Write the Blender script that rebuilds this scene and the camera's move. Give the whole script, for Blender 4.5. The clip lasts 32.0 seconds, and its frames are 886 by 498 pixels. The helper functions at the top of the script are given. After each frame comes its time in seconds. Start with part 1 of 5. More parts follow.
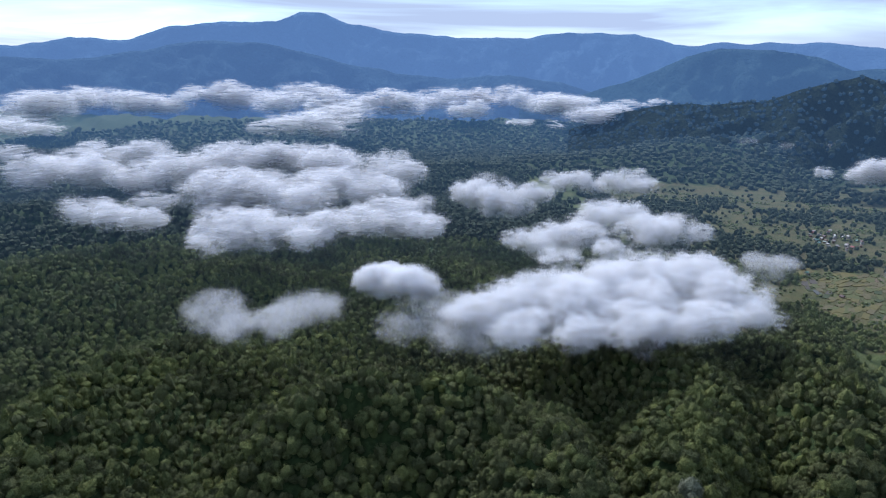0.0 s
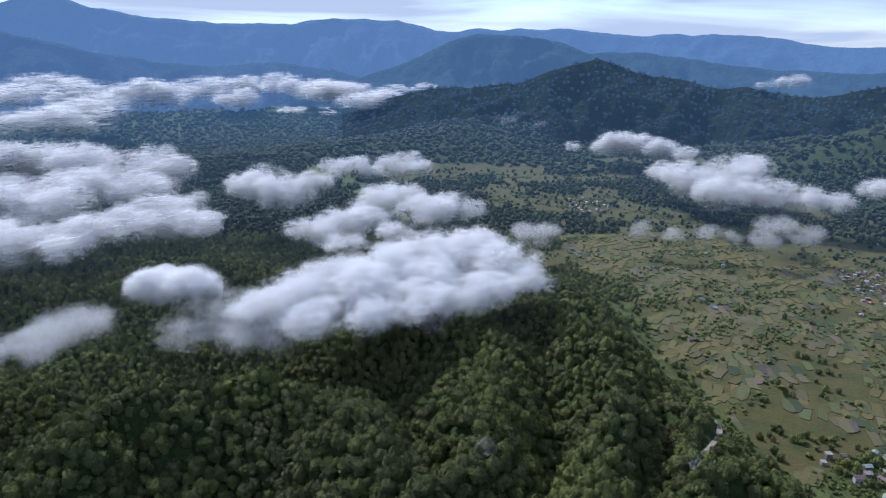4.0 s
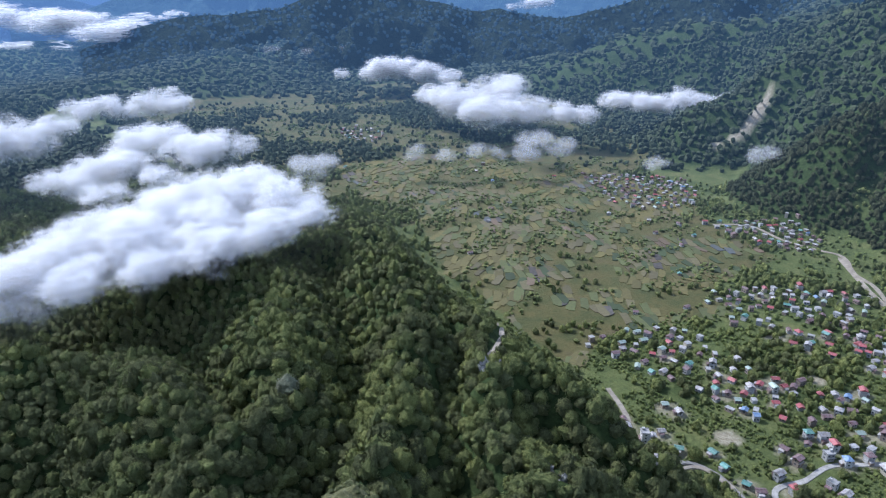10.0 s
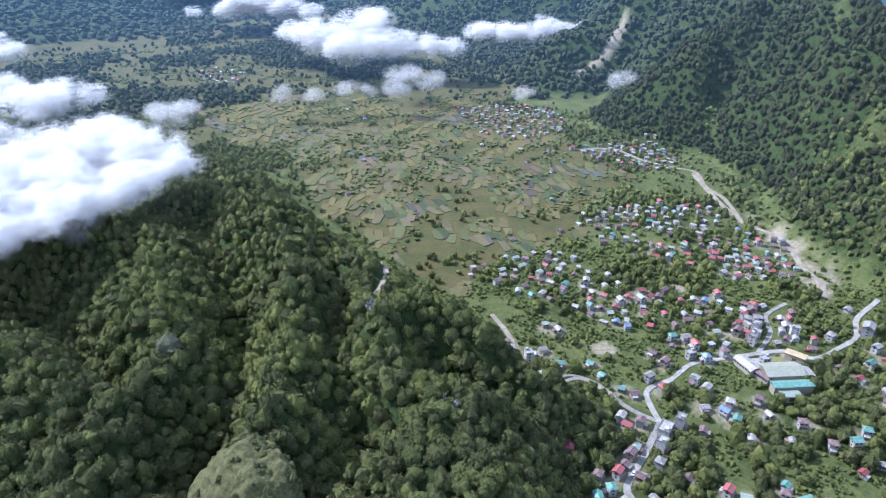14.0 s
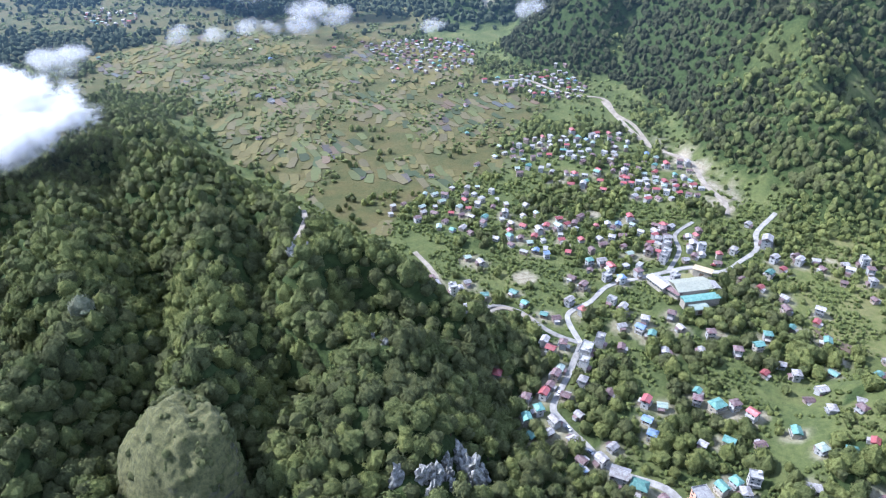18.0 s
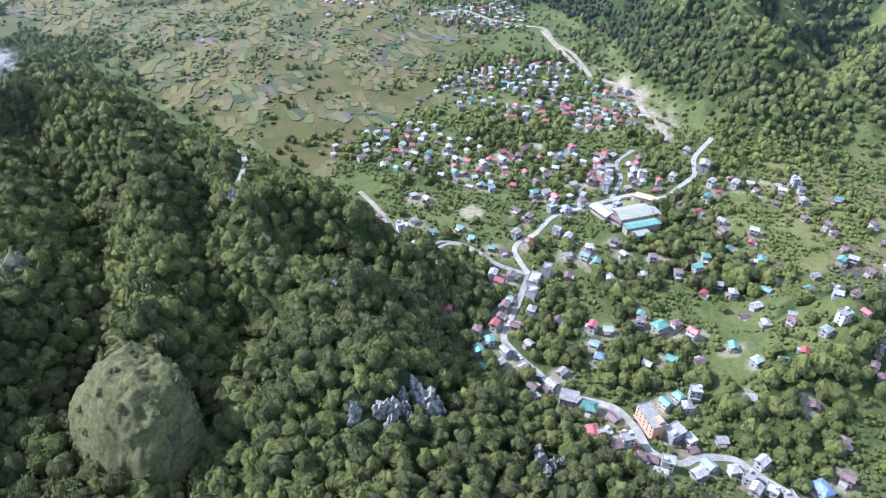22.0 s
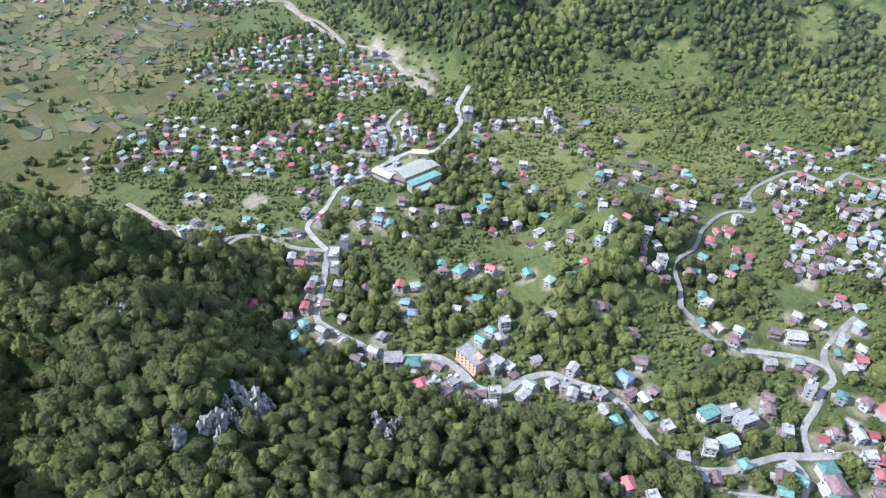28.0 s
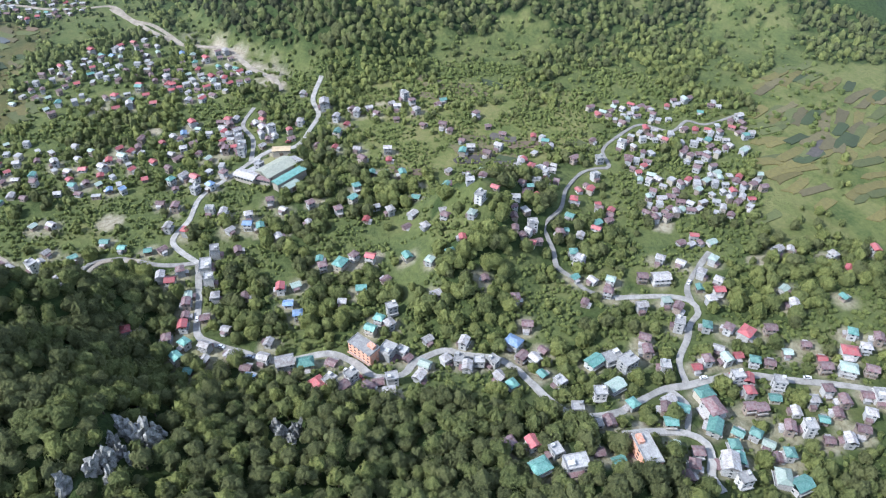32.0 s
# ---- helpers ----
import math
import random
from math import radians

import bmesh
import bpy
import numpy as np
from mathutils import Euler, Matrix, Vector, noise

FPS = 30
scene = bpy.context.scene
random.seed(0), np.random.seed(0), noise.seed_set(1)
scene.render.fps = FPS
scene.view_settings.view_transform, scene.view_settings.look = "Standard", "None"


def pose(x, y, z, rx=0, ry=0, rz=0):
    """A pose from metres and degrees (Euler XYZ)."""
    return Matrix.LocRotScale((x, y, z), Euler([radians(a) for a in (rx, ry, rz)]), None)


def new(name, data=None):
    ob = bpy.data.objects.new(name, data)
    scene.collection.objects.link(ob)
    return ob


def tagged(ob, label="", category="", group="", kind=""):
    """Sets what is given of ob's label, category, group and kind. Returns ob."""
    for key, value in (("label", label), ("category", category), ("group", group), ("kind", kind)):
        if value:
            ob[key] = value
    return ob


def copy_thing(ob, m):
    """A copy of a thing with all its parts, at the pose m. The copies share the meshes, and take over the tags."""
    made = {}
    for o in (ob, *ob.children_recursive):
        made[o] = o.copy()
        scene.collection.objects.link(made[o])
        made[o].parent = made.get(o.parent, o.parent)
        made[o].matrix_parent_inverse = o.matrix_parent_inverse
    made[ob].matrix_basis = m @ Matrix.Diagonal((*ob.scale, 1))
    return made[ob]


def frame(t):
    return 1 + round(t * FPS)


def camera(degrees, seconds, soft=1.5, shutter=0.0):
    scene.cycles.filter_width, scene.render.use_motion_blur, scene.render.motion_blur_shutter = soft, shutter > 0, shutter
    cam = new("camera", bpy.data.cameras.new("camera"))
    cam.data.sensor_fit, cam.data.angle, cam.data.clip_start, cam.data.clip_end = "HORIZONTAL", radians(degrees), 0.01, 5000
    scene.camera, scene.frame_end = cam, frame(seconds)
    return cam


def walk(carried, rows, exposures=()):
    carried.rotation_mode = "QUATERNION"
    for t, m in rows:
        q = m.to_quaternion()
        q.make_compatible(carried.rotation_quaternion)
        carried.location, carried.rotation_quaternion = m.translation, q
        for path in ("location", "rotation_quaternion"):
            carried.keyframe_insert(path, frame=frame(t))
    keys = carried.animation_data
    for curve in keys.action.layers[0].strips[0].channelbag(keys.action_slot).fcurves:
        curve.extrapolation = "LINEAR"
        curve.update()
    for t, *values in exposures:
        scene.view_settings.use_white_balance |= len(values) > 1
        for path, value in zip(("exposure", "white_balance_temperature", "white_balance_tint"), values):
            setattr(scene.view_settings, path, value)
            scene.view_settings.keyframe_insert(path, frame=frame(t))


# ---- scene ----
# camera: a hovering drone that pans and tilts where it is
EYE = (0.0, 0.0, 300.0)
cam = camera(64.65, 32.0, 1.15)
TURN = [  # seconds, yaw, pitch, roll
    (0.0, 0.14, -14.96, -0.52),
    (0.5, -2.00, -14.95, -0.48),
    (1.0, -4.06, -14.93, -0.46),
    (1.5, -6.35, -14.93, -0.40),
    (2.0, -8.76, -15.06, -0.34),
    (2.5, -11.15, -15.21, -0.25),
    (3.0, -13.71, -15.40, -0.20),
    (3.5, -16.10, -15.64, -0.15),
    (5.5, -22.69, -16.90, -0.06),
    (6.0, -24.28, -17.26, -0.07),
    (6.5, -25.88, -17.67, -0.04),
    (7.0, -27.47, -18.12, -0.03),
    (7.5, -29.08, -18.62, -0.00),
    (8.0, -30.66, -19.14, 0.02),
    (8.5, -32.22, -19.68, -0.00),
    (9.0, -33.74, -20.30, 0.01),
    (9.5, -35.22, -20.93, 0.04),
    (10.0, -36.66, -21.57, 0.05),
    (10.5, -38.09, -22.20, 0.07),
    (11.0, -39.50, -22.83, 0.03),
    (11.5, -40.88, -23.47, -0.01),
    (12.0, -42.30, -24.09, 0.01),
    (12.5, -43.73, -24.72, 0.05),
    (13.0, -45.13, -25.35, 0.07),
    (13.5, -46.30, -25.99, 0.12),
    (14.0, -47.42, -26.62, 0.17),
    (14.5, -48.47, -27.25, 0.15),
    (16.5, -53.32, -29.77, 0.19),
    (17.0, -54.02, -30.40, 0.19),
    (17.5, -54.47, -31.04, 0.22),
    (18.0, -54.86, -31.69, 0.21),
    (18.5, -55.22, -32.34, 0.20),
    (19.0, -55.58, -32.98, 0.18),
    (19.5, -55.97, -33.62, 0.18),
    (20.0, -56.56, -34.27, 0.14),
    (20.5, -57.36, -34.90, 0.12),
    (21.0, -57.93, -35.54, 0.10),
    (21.5, -58.60, -36.17, 0.03),
    (22.0, -59.97, -36.82, 0.01),
    (22.5, -61.92, -37.44, -0.02),
    (23.0, -64.03, -38.08, -0.02),
    (23.5, -66.11, -38.61, -0.04),
    (24.0, -68.36, -38.82, -0.05),
    (24.5, -70.60, -38.90, -0.05),
    (25.0, -72.11, -38.91, -0.06),
    (25.5, -73.39, -38.92, -0.04),
    (27.5, -79.01, -39.00, -0.07),
    (28.0, -80.82, -39.03, -0.11),
    (28.5, -82.81, -39.05, -0.15),
    (29.0, -84.84, -39.07, -0.14),
    (29.5, -86.70, -39.13, -0.16),
    (30.0, -88.51, -39.16, -0.15),
    (30.5, -90.14, -39.24, -0.16),
    (31.0, -91.35, -39.43, -0.20),
    (31.5, -92.52, -39.76, -0.17),
    (32.0, -93.78, -40.13, -0.08),
    ]
walk(cam, [(t, pose(*EYE, 90 + p, r, y)) for t, y, p, r in TURN], [(0, 0.16, 5550, 14), (4, 0.12, 5550, 15), (8, 0.42, 5450, 15), (13, 0.98, 5350, 16), (19, 1.42, 5350, 17), (25, 1.40, 5450, 16), (32, 1.10, 5600, 12)])

# ---- world and sun ----
SUN_EL, SUN_AZ = 44.0, -20.0      # azimuth clockwise from +y
world = bpy.data.worlds.new("world")
scene.world = world
world.use_nodes = True
wn = world.node_tree.nodes
sky = wn.new("ShaderNodeTexSky")
sky.sky_type, sky.sun_disc = "NISHITA", False
sky.sun_elevation, sky.sun_rotation = radians(SUN_EL), radians(SUN_AZ)
sky.altitude, sky.air_density, sky.dust_density, sky.ozone_density = 1500, 1.0, 0.4, 1.5
wn["Background"].inputs[1].default_value = 0.15
# thin high cloud streaks in the sky
wl = world.node_tree.links
w_co, w_map, w_noise, w_ramp, w_mix = (wn.new(k) for k in ("ShaderNodeTexCoord", "ShaderNodeMapping", "ShaderNodeTexNoise", "ShaderNodeValToRGB", "ShaderNodeMix"))
w_map.inputs["Scale"].default_value = (1.4, 2.2, 16)
w_noise.inputs["Scale"].default_value, w_noise.inputs["Detail"].default_value, w_noise.inputs["Distortion"].default_value = 1.6, 7, 0.6
w_ramp.color_ramp.elements[0].position, w_ramp.color_ramp.elements[1].position = 0.28, 0.62
w_mix.data_type = "RGBA"
w_mix.inputs[7].default_value = (3.3, 3.75, 4.5, 1)
wl.new(w_co.outputs["Generated"], w_map.inputs[0])
wl.new(w_map.outputs[0], w_noise.inputs["Vector"])
wl.new(w_noise.outputs[0], w_ramp.inputs[0])
wl.new(w_ramp.outputs[0], w_mix.inputs[0])
wl.new(sky.outputs[0], w_mix.inputs[6])
wl.new(w_mix.outputs[2], wn["Background"].inputs[0])
sun = new("sun", bpy.data.lights.new("sun", "SUN"))
sun.data.energy, sun.data.angle, sun.data.color = 3.9, radians(0.6), (1.0, 0.95, 0.87)
sd = Vector((math.sin(radians(SUN_AZ)) * math.cos(radians(SUN_EL)), math.cos(radians(SUN_AZ)) * math.cos(radians(SUN_EL)), math.sin(radians(SUN_EL))))
sun.matrix_world = Matrix.Translation(sd * 3000) @ sd.to_track_quat("Z", "Y").to_matrix().to_4x4()
scene.view_settings.exposure = 0.0


# ---- number helpers ----
def lattice(ix, iy, seed):
    n = (ix.astype(np.int64) * 374761393 + iy.astype(np.int64) * 668265263 + seed * 1442695041) & 0xFFFFFFFF
    n = ((n ^ (n >> 13)) * 1274126177) & 0xFFFFFFFF
    return ((n ^ (n >> 16)) & 0xFFFF) / 65535.0


def value_noise(x, y, seed=0):
    x, y = np.asarray(x, float), np.asarray(y, float)
    ix, iy = np.floor(x), np.floor(y)
    fx, fy = x - ix, y - iy
    fx, fy = fx * fx * (3 - 2 * fx), fy * fy * (3 - 2 * fy)
    a, b = lattice(ix, iy, seed), lattice(ix + 1, iy, seed)
    c, d = lattice(ix, iy + 1, seed), lattice(ix + 1, iy + 1, seed)
    return (a + (b - a) * fx) * (1 - fy) + (c + (d - c) * fx) * fy


def fbm(x, y, seed=0, octaves=4):
    total, amp, norm = 0.0, 1.0, 0.0
    for k in range(octaves):
        total = total + amp * value_noise(x * 2 ** k, y * 2 ** k, seed + 7 * k)
        norm, amp = norm + amp, amp * 0.5
    return total / norm


def smooth(a, b, v):
    u = np.clip((v - a) / (b - a), 0, 1)
    return u * u * (3 - 2 * u)


def line_field(x, y, pts):
    """Nearest distance to a polyline of rows (x, y, value...), and the values there."""
    best = np.full(np.shape(x), 1e9)
    vals = [np.zeros(np.shape(x)) for _ in pts[0][2:]]
    for p, q in zip(pts[:-1], pts[1:]):
        dx, dy = q[0] - p[0], q[1] - p[1]
        u = np.clip(((x - p[0]) * dx + (y - p[1]) * dy) / (dx * dx + dy * dy), 0, 1)
        d = np.hypot(x - p[0] - u * dx, y - p[1] - u * dy)
        near = d < best
        best = np.where(near, d, best)
        for k in range(len(vals)):
            vals[k] = np.where(near, p[2 + k] + u * (q[2 + k] - p[2 + k]), vals[k])
    return best, vals


def inside(x, y, poly):
    r = np.zeros(np.shape(x), bool)
    for (x0, y0), (x1, y1) in zip(poly, poly[1:] + poly[:1]):
        if y0 != y1:
            r ^= ((y0 > y) != (y1 > y)) & (x < (x1 - x0) * (y - y0) / (y1 - y0) + x0)
    return r


# ---- the lie of the land: crests (x, y, height, half-width) ----
NEAR_RIDGES = [
    [(60, 40, 50, 95), (110, 110, 54, 88), (174, 175, 58, 62), (216, 201, 59, 46), (224, 244, 66, 36), (237, 270, 72, 34), (249, 296, 72, 34), (276, 312, 66, 34), (302, 356, 60, 38), (306, 460, 54, 46), (338, 580, 44, 46), (375, 690, 36, 48), (390, 770, 28, 48)],
    [(249, 296, 72, 34), (279, 262, 60, 34), (283, 232, 50, 34), (288, 206, 35, 36)],
    [(115, 234, 60, 30), (142, 240, 70, 30), (180, 278, 80, 34), (236, 338, 78, 38), (282, 422, 66, 52), (284, 535, 58, 62), (300, 600, 52, 62)],
    [(80, 300, 66, 44), (133, 331, 72, 42), (168, 407, 72, 48), (215, 535, 56, 60), (150, 620, 40, 70)],
    [(40, 200, 66, 60), (75, 359, 72, 46), (58, 437, 66, 50), (7, 487, 64, 52), (-47, 478, 60, 52), (-93, 454, 60, 60)],
    [(-150, 250, 62, 80), (-278, 393, 62, 90), (-243, 576, 40, 90)],
    [(-600, 600, 60, 160), (-420, 900, 40, 160), (-150, 800, 20, 110), (20, 900, 15, 120)],
    [(-900, 1100, 60, 200), (-300, 1200, 35, 160), (100, 1350, 20, 160)],
    [(320, -30, 14, 30), (372, -52, 34, 34), (400, -80, 20, 34)],
    [(150, -60, 24, 70), (170, 40, 26, 60), (110, 110, 50, 60)],
]
RIGHT_RIDGES = [
    [(680, 30, 40, 46), (760, 90, 100, 66), (900, 130, 160, 90), (1150, 330, 225, 150), (1350, 560, 240, 160), (1630, 763, 215, 200), (1590, 945, 193, 190), (1490, 1180, 157, 170), (1480, 1346, 90, 150), (1500, 1600, 40, 150)],
    [(1630, 763, 215, 200), (2100, 1000, 230, 260)],
    [(1000, -150, 150, 120), (900, 130, 160, 90)],
    [(1000, -150, 150, 120), (830, -60, 70, 60), (720, -30, 40, 46)],
    [(1200, -500, 150, 160), (1000, -150, 150, 120)],
    [(720, -30, 40, 46), (770, -170, 58, 70), (790, -320, 52, 76), (740, -480, 40, 80)],
    [(1000, 420, 120, 90), (1150, 330, 225, 150)],
    [(1150, 700, 90, 100), (1350, 560, 240, 160)],
]
FAR_RIDGES = [
    [(-1900, 2000, 60, 260), (-900, 1900, 40, 220), (-100, 1750, 30, 200), (500, 2000, 40, 220), (1000, 2350, 70, 260)],
    [(-2400, 3000, 90, 300), (-1200, 2900, 70, 260), (0, 3000, 60, 260), (1000, 3100, 60, 260)],
]


def rise(x, y, pts):
    d, (h, w) = line_field(x, y, pts)
    u = np.clip(1 - d / (1.75 * w), 0, 1)
    return h * (0.4 * u + 0.6 * u * u * (3 - 2 * u))


def height(x, y):
    x, y = np.asarray(x, float), np.asarray(y, float)
    wx = x + 26 * (fbm(x / 130, y / 130, 3, 3) - 0.5)
    wy = y + 26 * (fbm(x / 130, y / 130, 5, 3) - 0.5)
    z = 4 * (fbm(x / 160, y / 160, 9, 3) - 0.5)
    up = np.zeros(np.shape(x))
    for pts in NEAR_RIDGES + RIGHT_RIDGES + FAR_RIDGES:
        up = np.maximum(up, rise(wx, wy, pts))
    rough = (fbm(x / 90, y / 90, 21, 4) - 0.5) * np.clip(up / 50, 0, 1.6) * 32
    spurs = np.abs(fbm(wx / 60, wy / 60, 27, 3) - 0.5) * 2 * np.clip(up / 40, 0, 1.5) * 24
    return z + up + rough - spurs + 5 * np.clip(up / 40, 0, 1.5)


# ---- plan: houses (x, y, kind) quarter by quarter ----
HOUSES_CHURCH_LANE = [
    (266, -58, "B"), (254, -26, "c"), (252, -37, "c"), (252, -45, "c"), (254, -61, "m"), (252, -68, "w"), (260, -74, "m"), (241, -70, "t"), (248, -100, "T"),
    (251, -111, "C"), (246, -118, "C"), (228, -106, "G"), (212, -82, "c"), (201, -95, "m"), (214, -111, "t"), (186, -54, "r"), (186, -43, "m"), (181, -64, "c"),
    (172, -55, "T"), (172, -71, "C"), (180, -84, "m"), (175, -92, "t"), (178, -105, "O"), (188, -125, "g"), (202, -127, "t"), (212, -137, "t"), (223, -153, "T"),
    (212, -153, "M"), (201, -150, "T"), (199, -162, "t"), (197, -170, "t"), (192, -175, "g"), (177, -130, "m"), (178, -148, "W"), (182, -155, "t"), (184, -176, "m"),
    (185, -182, "t"), (172, -173, "G"), (168, -180, "T"), (232, -174, "c"), (231, -180, "r"),
]
HOUSES_EAST_ROAD = [
    (265, -193, "R"), (249, -182, "r"), (246, -174, "g"), (246, -163, "m"), (242, -156, "r"), (255, -173, "w"), (264, -133, "m"), (255, -132, "m"), (273, -156, "c"),
    (293, -155, "g"), (314, -158, "W"), (304, -122, "m"), (314, -126, "g"), (329, -176, "w"), (317, -185, "w"), (305, -180, "t"), (329, -197, "g"), (309, -193, "w"),
    (300, -190, "r"), (269, -184, "m"), (267, -208, "m"), (250, -211, "g"), (255, -224, "m"), (247, -245, "R"), (235, -238, "G"), (244, -228, "r"), (237, -226, "m"),
    (213, -174, "m"), (212, -179, "m"), (200, -189, "m"), (208, -219, "m"), (192, -206, "m"), (196, -225, "m"), (216, -248, "C"), (218, -240, "m"), (227, -195, "c"),
    (222, -220, "m"),
]
HOUSES_FIELD_EDGE = [
    (256, -267, "m"), (261, -254, "t"), (292, -266, "t"), (286, -231, "w"), (301, -232, "g"), (317, -282, "r"), (329, -277, "w"), (336, -243, "w"), (338, -253, "w"),
    (333, -308, "r"), (320, -105, "t"), (279, -68, "m"), (300, -64, "m"), (314, -47, "m"), (332, -163, "w"), (268, -30, "w"),
]
HOUSES_MAIN_ROAD = [
    (345, 129, "C"), (331, 148, "r"), (341, 144, "m"), (319, 135, "g"), (311, 134, "m"), (302, 133, "m"), (292, 132, "r"), (282, 139, "m"), (299, 121, "m"),
    (267, 130, "t"), (258, 122, "t"), (275, 116, "w"), (266, 115, "w"), (269, 102, "w"), (264, 82, "w"), (257, 69, "W"), (257, 58, "T"), (237, 49, "R"), (238, 43, "c"),
    (234, 36, "m"), (257, 44, "m"), (263, 26, "O"), (262, 13, "C"), (263, 5, "c"), (238, 18, "m"), (232, 23, "m"), (227, 12, "w"), (258, 2, "m"), (250, -7, "g"),
    (251, 88, "b"), (277, 81, "w"), (297, 66, "b"), (308, 73, "b"), (321, 79, "r"), (324, 70, "g"), (348, 57, "t"), (341, 43, "T"), (346, 24, "r"), (341, 0, "t"),
    (330, -14, "g"), (301, -16, "w"),
]
HOUSES_WOOD_EDGE = [
    (316, 29, "t"), (290, 18, "t"), (286, 12, "w"), (282, 23, "t"), (283, 160, "r"), (351, 254, "w"), (356, 236, "w"), (365, 236, "w"), (359, 217, "t"), (355, 261, "m"),
    (363, 170, "t"), (364, 161, "m"),
]
HOUSES_MARKET = [
    (443, 155, "r"), (446, 164, "w"), (433, 142, "b"), (448, 135, "m"), (471, 151, "g"), (481, 139, "m"), (549, 66, "W"), (528, 55, "w"), (518, 46, "r"),
    (486, 68, "m"), (483, 54, "r"), (480, 36, "w"), (536, 38, "w"), (552, 8, "w"), (536, 21, "m"), (537, -13, "w"), (476, 12, "w"), (441, 1, "t"), (444, 15, "t"),
    (426, 35, "t"), (412, -8, "t"), (446, 24, "t"), (400, 127, "w"), (396, 109, "w"), (385, 108, "b"), (382, 99, "t"), (373, 86, "w"), (382, 120, "w"), (381, 149, "r"),
    (412, 96, "m"), (403, 86, "w"), (409, 162, "m"), (415, 174, "m"), (441, 172, "t"), (394, 255, "g"), (395, 243, "w"), (374, 201, "t"), (444, 235, "m"),
    (434, 215, "b"),
]
HOUSES_NORTH_SLOPE = [
    (462, 228, "w"), (460, 206, "r"), (474, 227, "r"), (486, 214, "r"), (491, 224, "r"), (476, 217, "g"), (461, 254, "w"), (472, 267, "w"), (484, 172, "w"),
    (511, 178, "b"), (526, 174, "r"), (677, 303, "r"), (628, 317, "w"), (584, 324, "m"), (574, 274, "w"), (593, 235, "t"), (578, 252, "r"), (562, 235, "w"),
    (554, 244, "r"), (566, 216, "r"), (596, 206, "r"), (612, 215, "w"), (570, 187, "w"), (617, 185, "w"), (609, 173, "r"), (649, 186, "r"), (665, 170, "w"),
    (622, 150, "r"), (664, 246, "w"), (674, 272, "w"), (630, 304, "w"),
]

# ---- plan: roads (x, y) ----
ROAD_MAIN = [
    (352, 136), (319, 129), (289, 124), (281, 114), (272, 95), (264, 73), (267, 47), (258, 32), (245, 20), (246, 5), (256, -2), (265, -18), (261, -30), (257, -47),
    (247, -57), (238, -62), (210, -77), (210, -101), (224, -124), (230, -136), (232, -148), (235, -161), (238, -180), (233, -203), (227, -234), (221, -253),
]
ROAD_NORTH = [
    (352, 136), (374, 157), (398, 151), (424, 148), (447, 132), (467, 118), (483, 105), (490, 85), (517, 76), (541, 71), (569, 78), (612, 73),
]
ROAD_MARKET_LANE = [
    (467, 118), (501, 121), (526, 133), (556, 128),
]
ROAD_MOUNTAIN = [
    (586, 108), (609, 117), (634, 142), (675, 170), (685, 194), (692, 218), (723, 253), (746, 274), (786, 310), (799, 320),
]
ROAD_WEST_LANE = [
    (352, 136), (351, 158), (359, 191), (346, 208), (292, 193), (343, 241), (361, 264),
]
ROAD_EAST_LOOP = [
    (232, -148), (249, -149), (265, -159), (277, -165), (286, -173), (296, -172), (301, -161), (302, -145), (302, -126),
]
ROAD_EAST_SPUR = [
    (296, -172), (309, -174), (326, -187), (341, -200),
]
ROAD_KNOLL_LANE = [
    (302, -126), (310, -111), (325, -102), (333, -96), (345, -96), (357, -93), (366, -93), (385, -108), (413, -118), (438, -134), (445, -148), (447, -159),
    (471, -160), (491, -178), (507, -201), (494, -223), (509, -241), (502, -255), (515, -286),
]
ROAD_CHURCH_LANE = [
    (194, -100), (198, -119), (198, -135), (192, -143), (183, -142), (173, -138), (164, -140),
]
ROAD_SCHOOL_LANE = [
    (230, -136), (222, -141), (215, -142), (198, -135),
]
ROAD_VALLEY = [
    (695, 221), (743, 259), (764, 288), (804, 320), (802, 348), (799, 388), (811, 438), (777, 469),
]
ROAD_RIDGE_BEND = [
    (381, 430), (312, 346), (276, 310), (260, 301),
]
ROAD_WOOD_EDGE = [
    (380, 297), (367, 271), (352, 252), (297, 197), (353, 201), (356, 174),
]

# ---- plan: areas ----
AREA_NORTH_VILLAGE = [
    (422, 349), (500, 329), (505, 289), (486, 238), (515, 181), (536, 128), (499, 102), (460, 125), (433, 161), (439, 198), (430, 229), (435, 264), (420, 311),
]
AREA_NORTH_HAMLET = [
    (588, 348), (651, 324), (715, 246), (670, 203), (651, 156), (615, 133), (568, 165), (573, 200), (540, 231), (555, 274), (557, 319),
]
AREA_MARKET = [
    (528, 158), (536, 134), (525, 114), (500, 100), (476, 107), (472, 124), (485, 147),
]
AREA_FOOT = [
    (616, 220), (630, 191), (662, 183), (660, 160), (611, 142), (575, 154), (564, 185),
]
AREA_TERRACE_TOWN = [
    (529, -164), (540, -194), (525, -220), (545, -253), (519, -285), (469, -281), (433, -272), (382, -248), (383, -232), (358, -214), (352, -188), (369, -178),
    (397, -170), (435, -181), (468, -166), (495, -185),
]
AREA_TERRACE_WEST = [
    (439, -87), (483, -107), (470, -120), (423, -113), (418, -136), (389, -146), (371, -125), (349, -89), (356, -74),
]
AREA_SCATTER = [
    (432, -32), (437, -52), (380, -61), (356, -39), (350, -24),
]
AREA_GARDEN_HOUSES = [
    (553, 54), (569, -26), (479, -112), (390, -104), (351, -40), (385, 31), (456, 58),
]
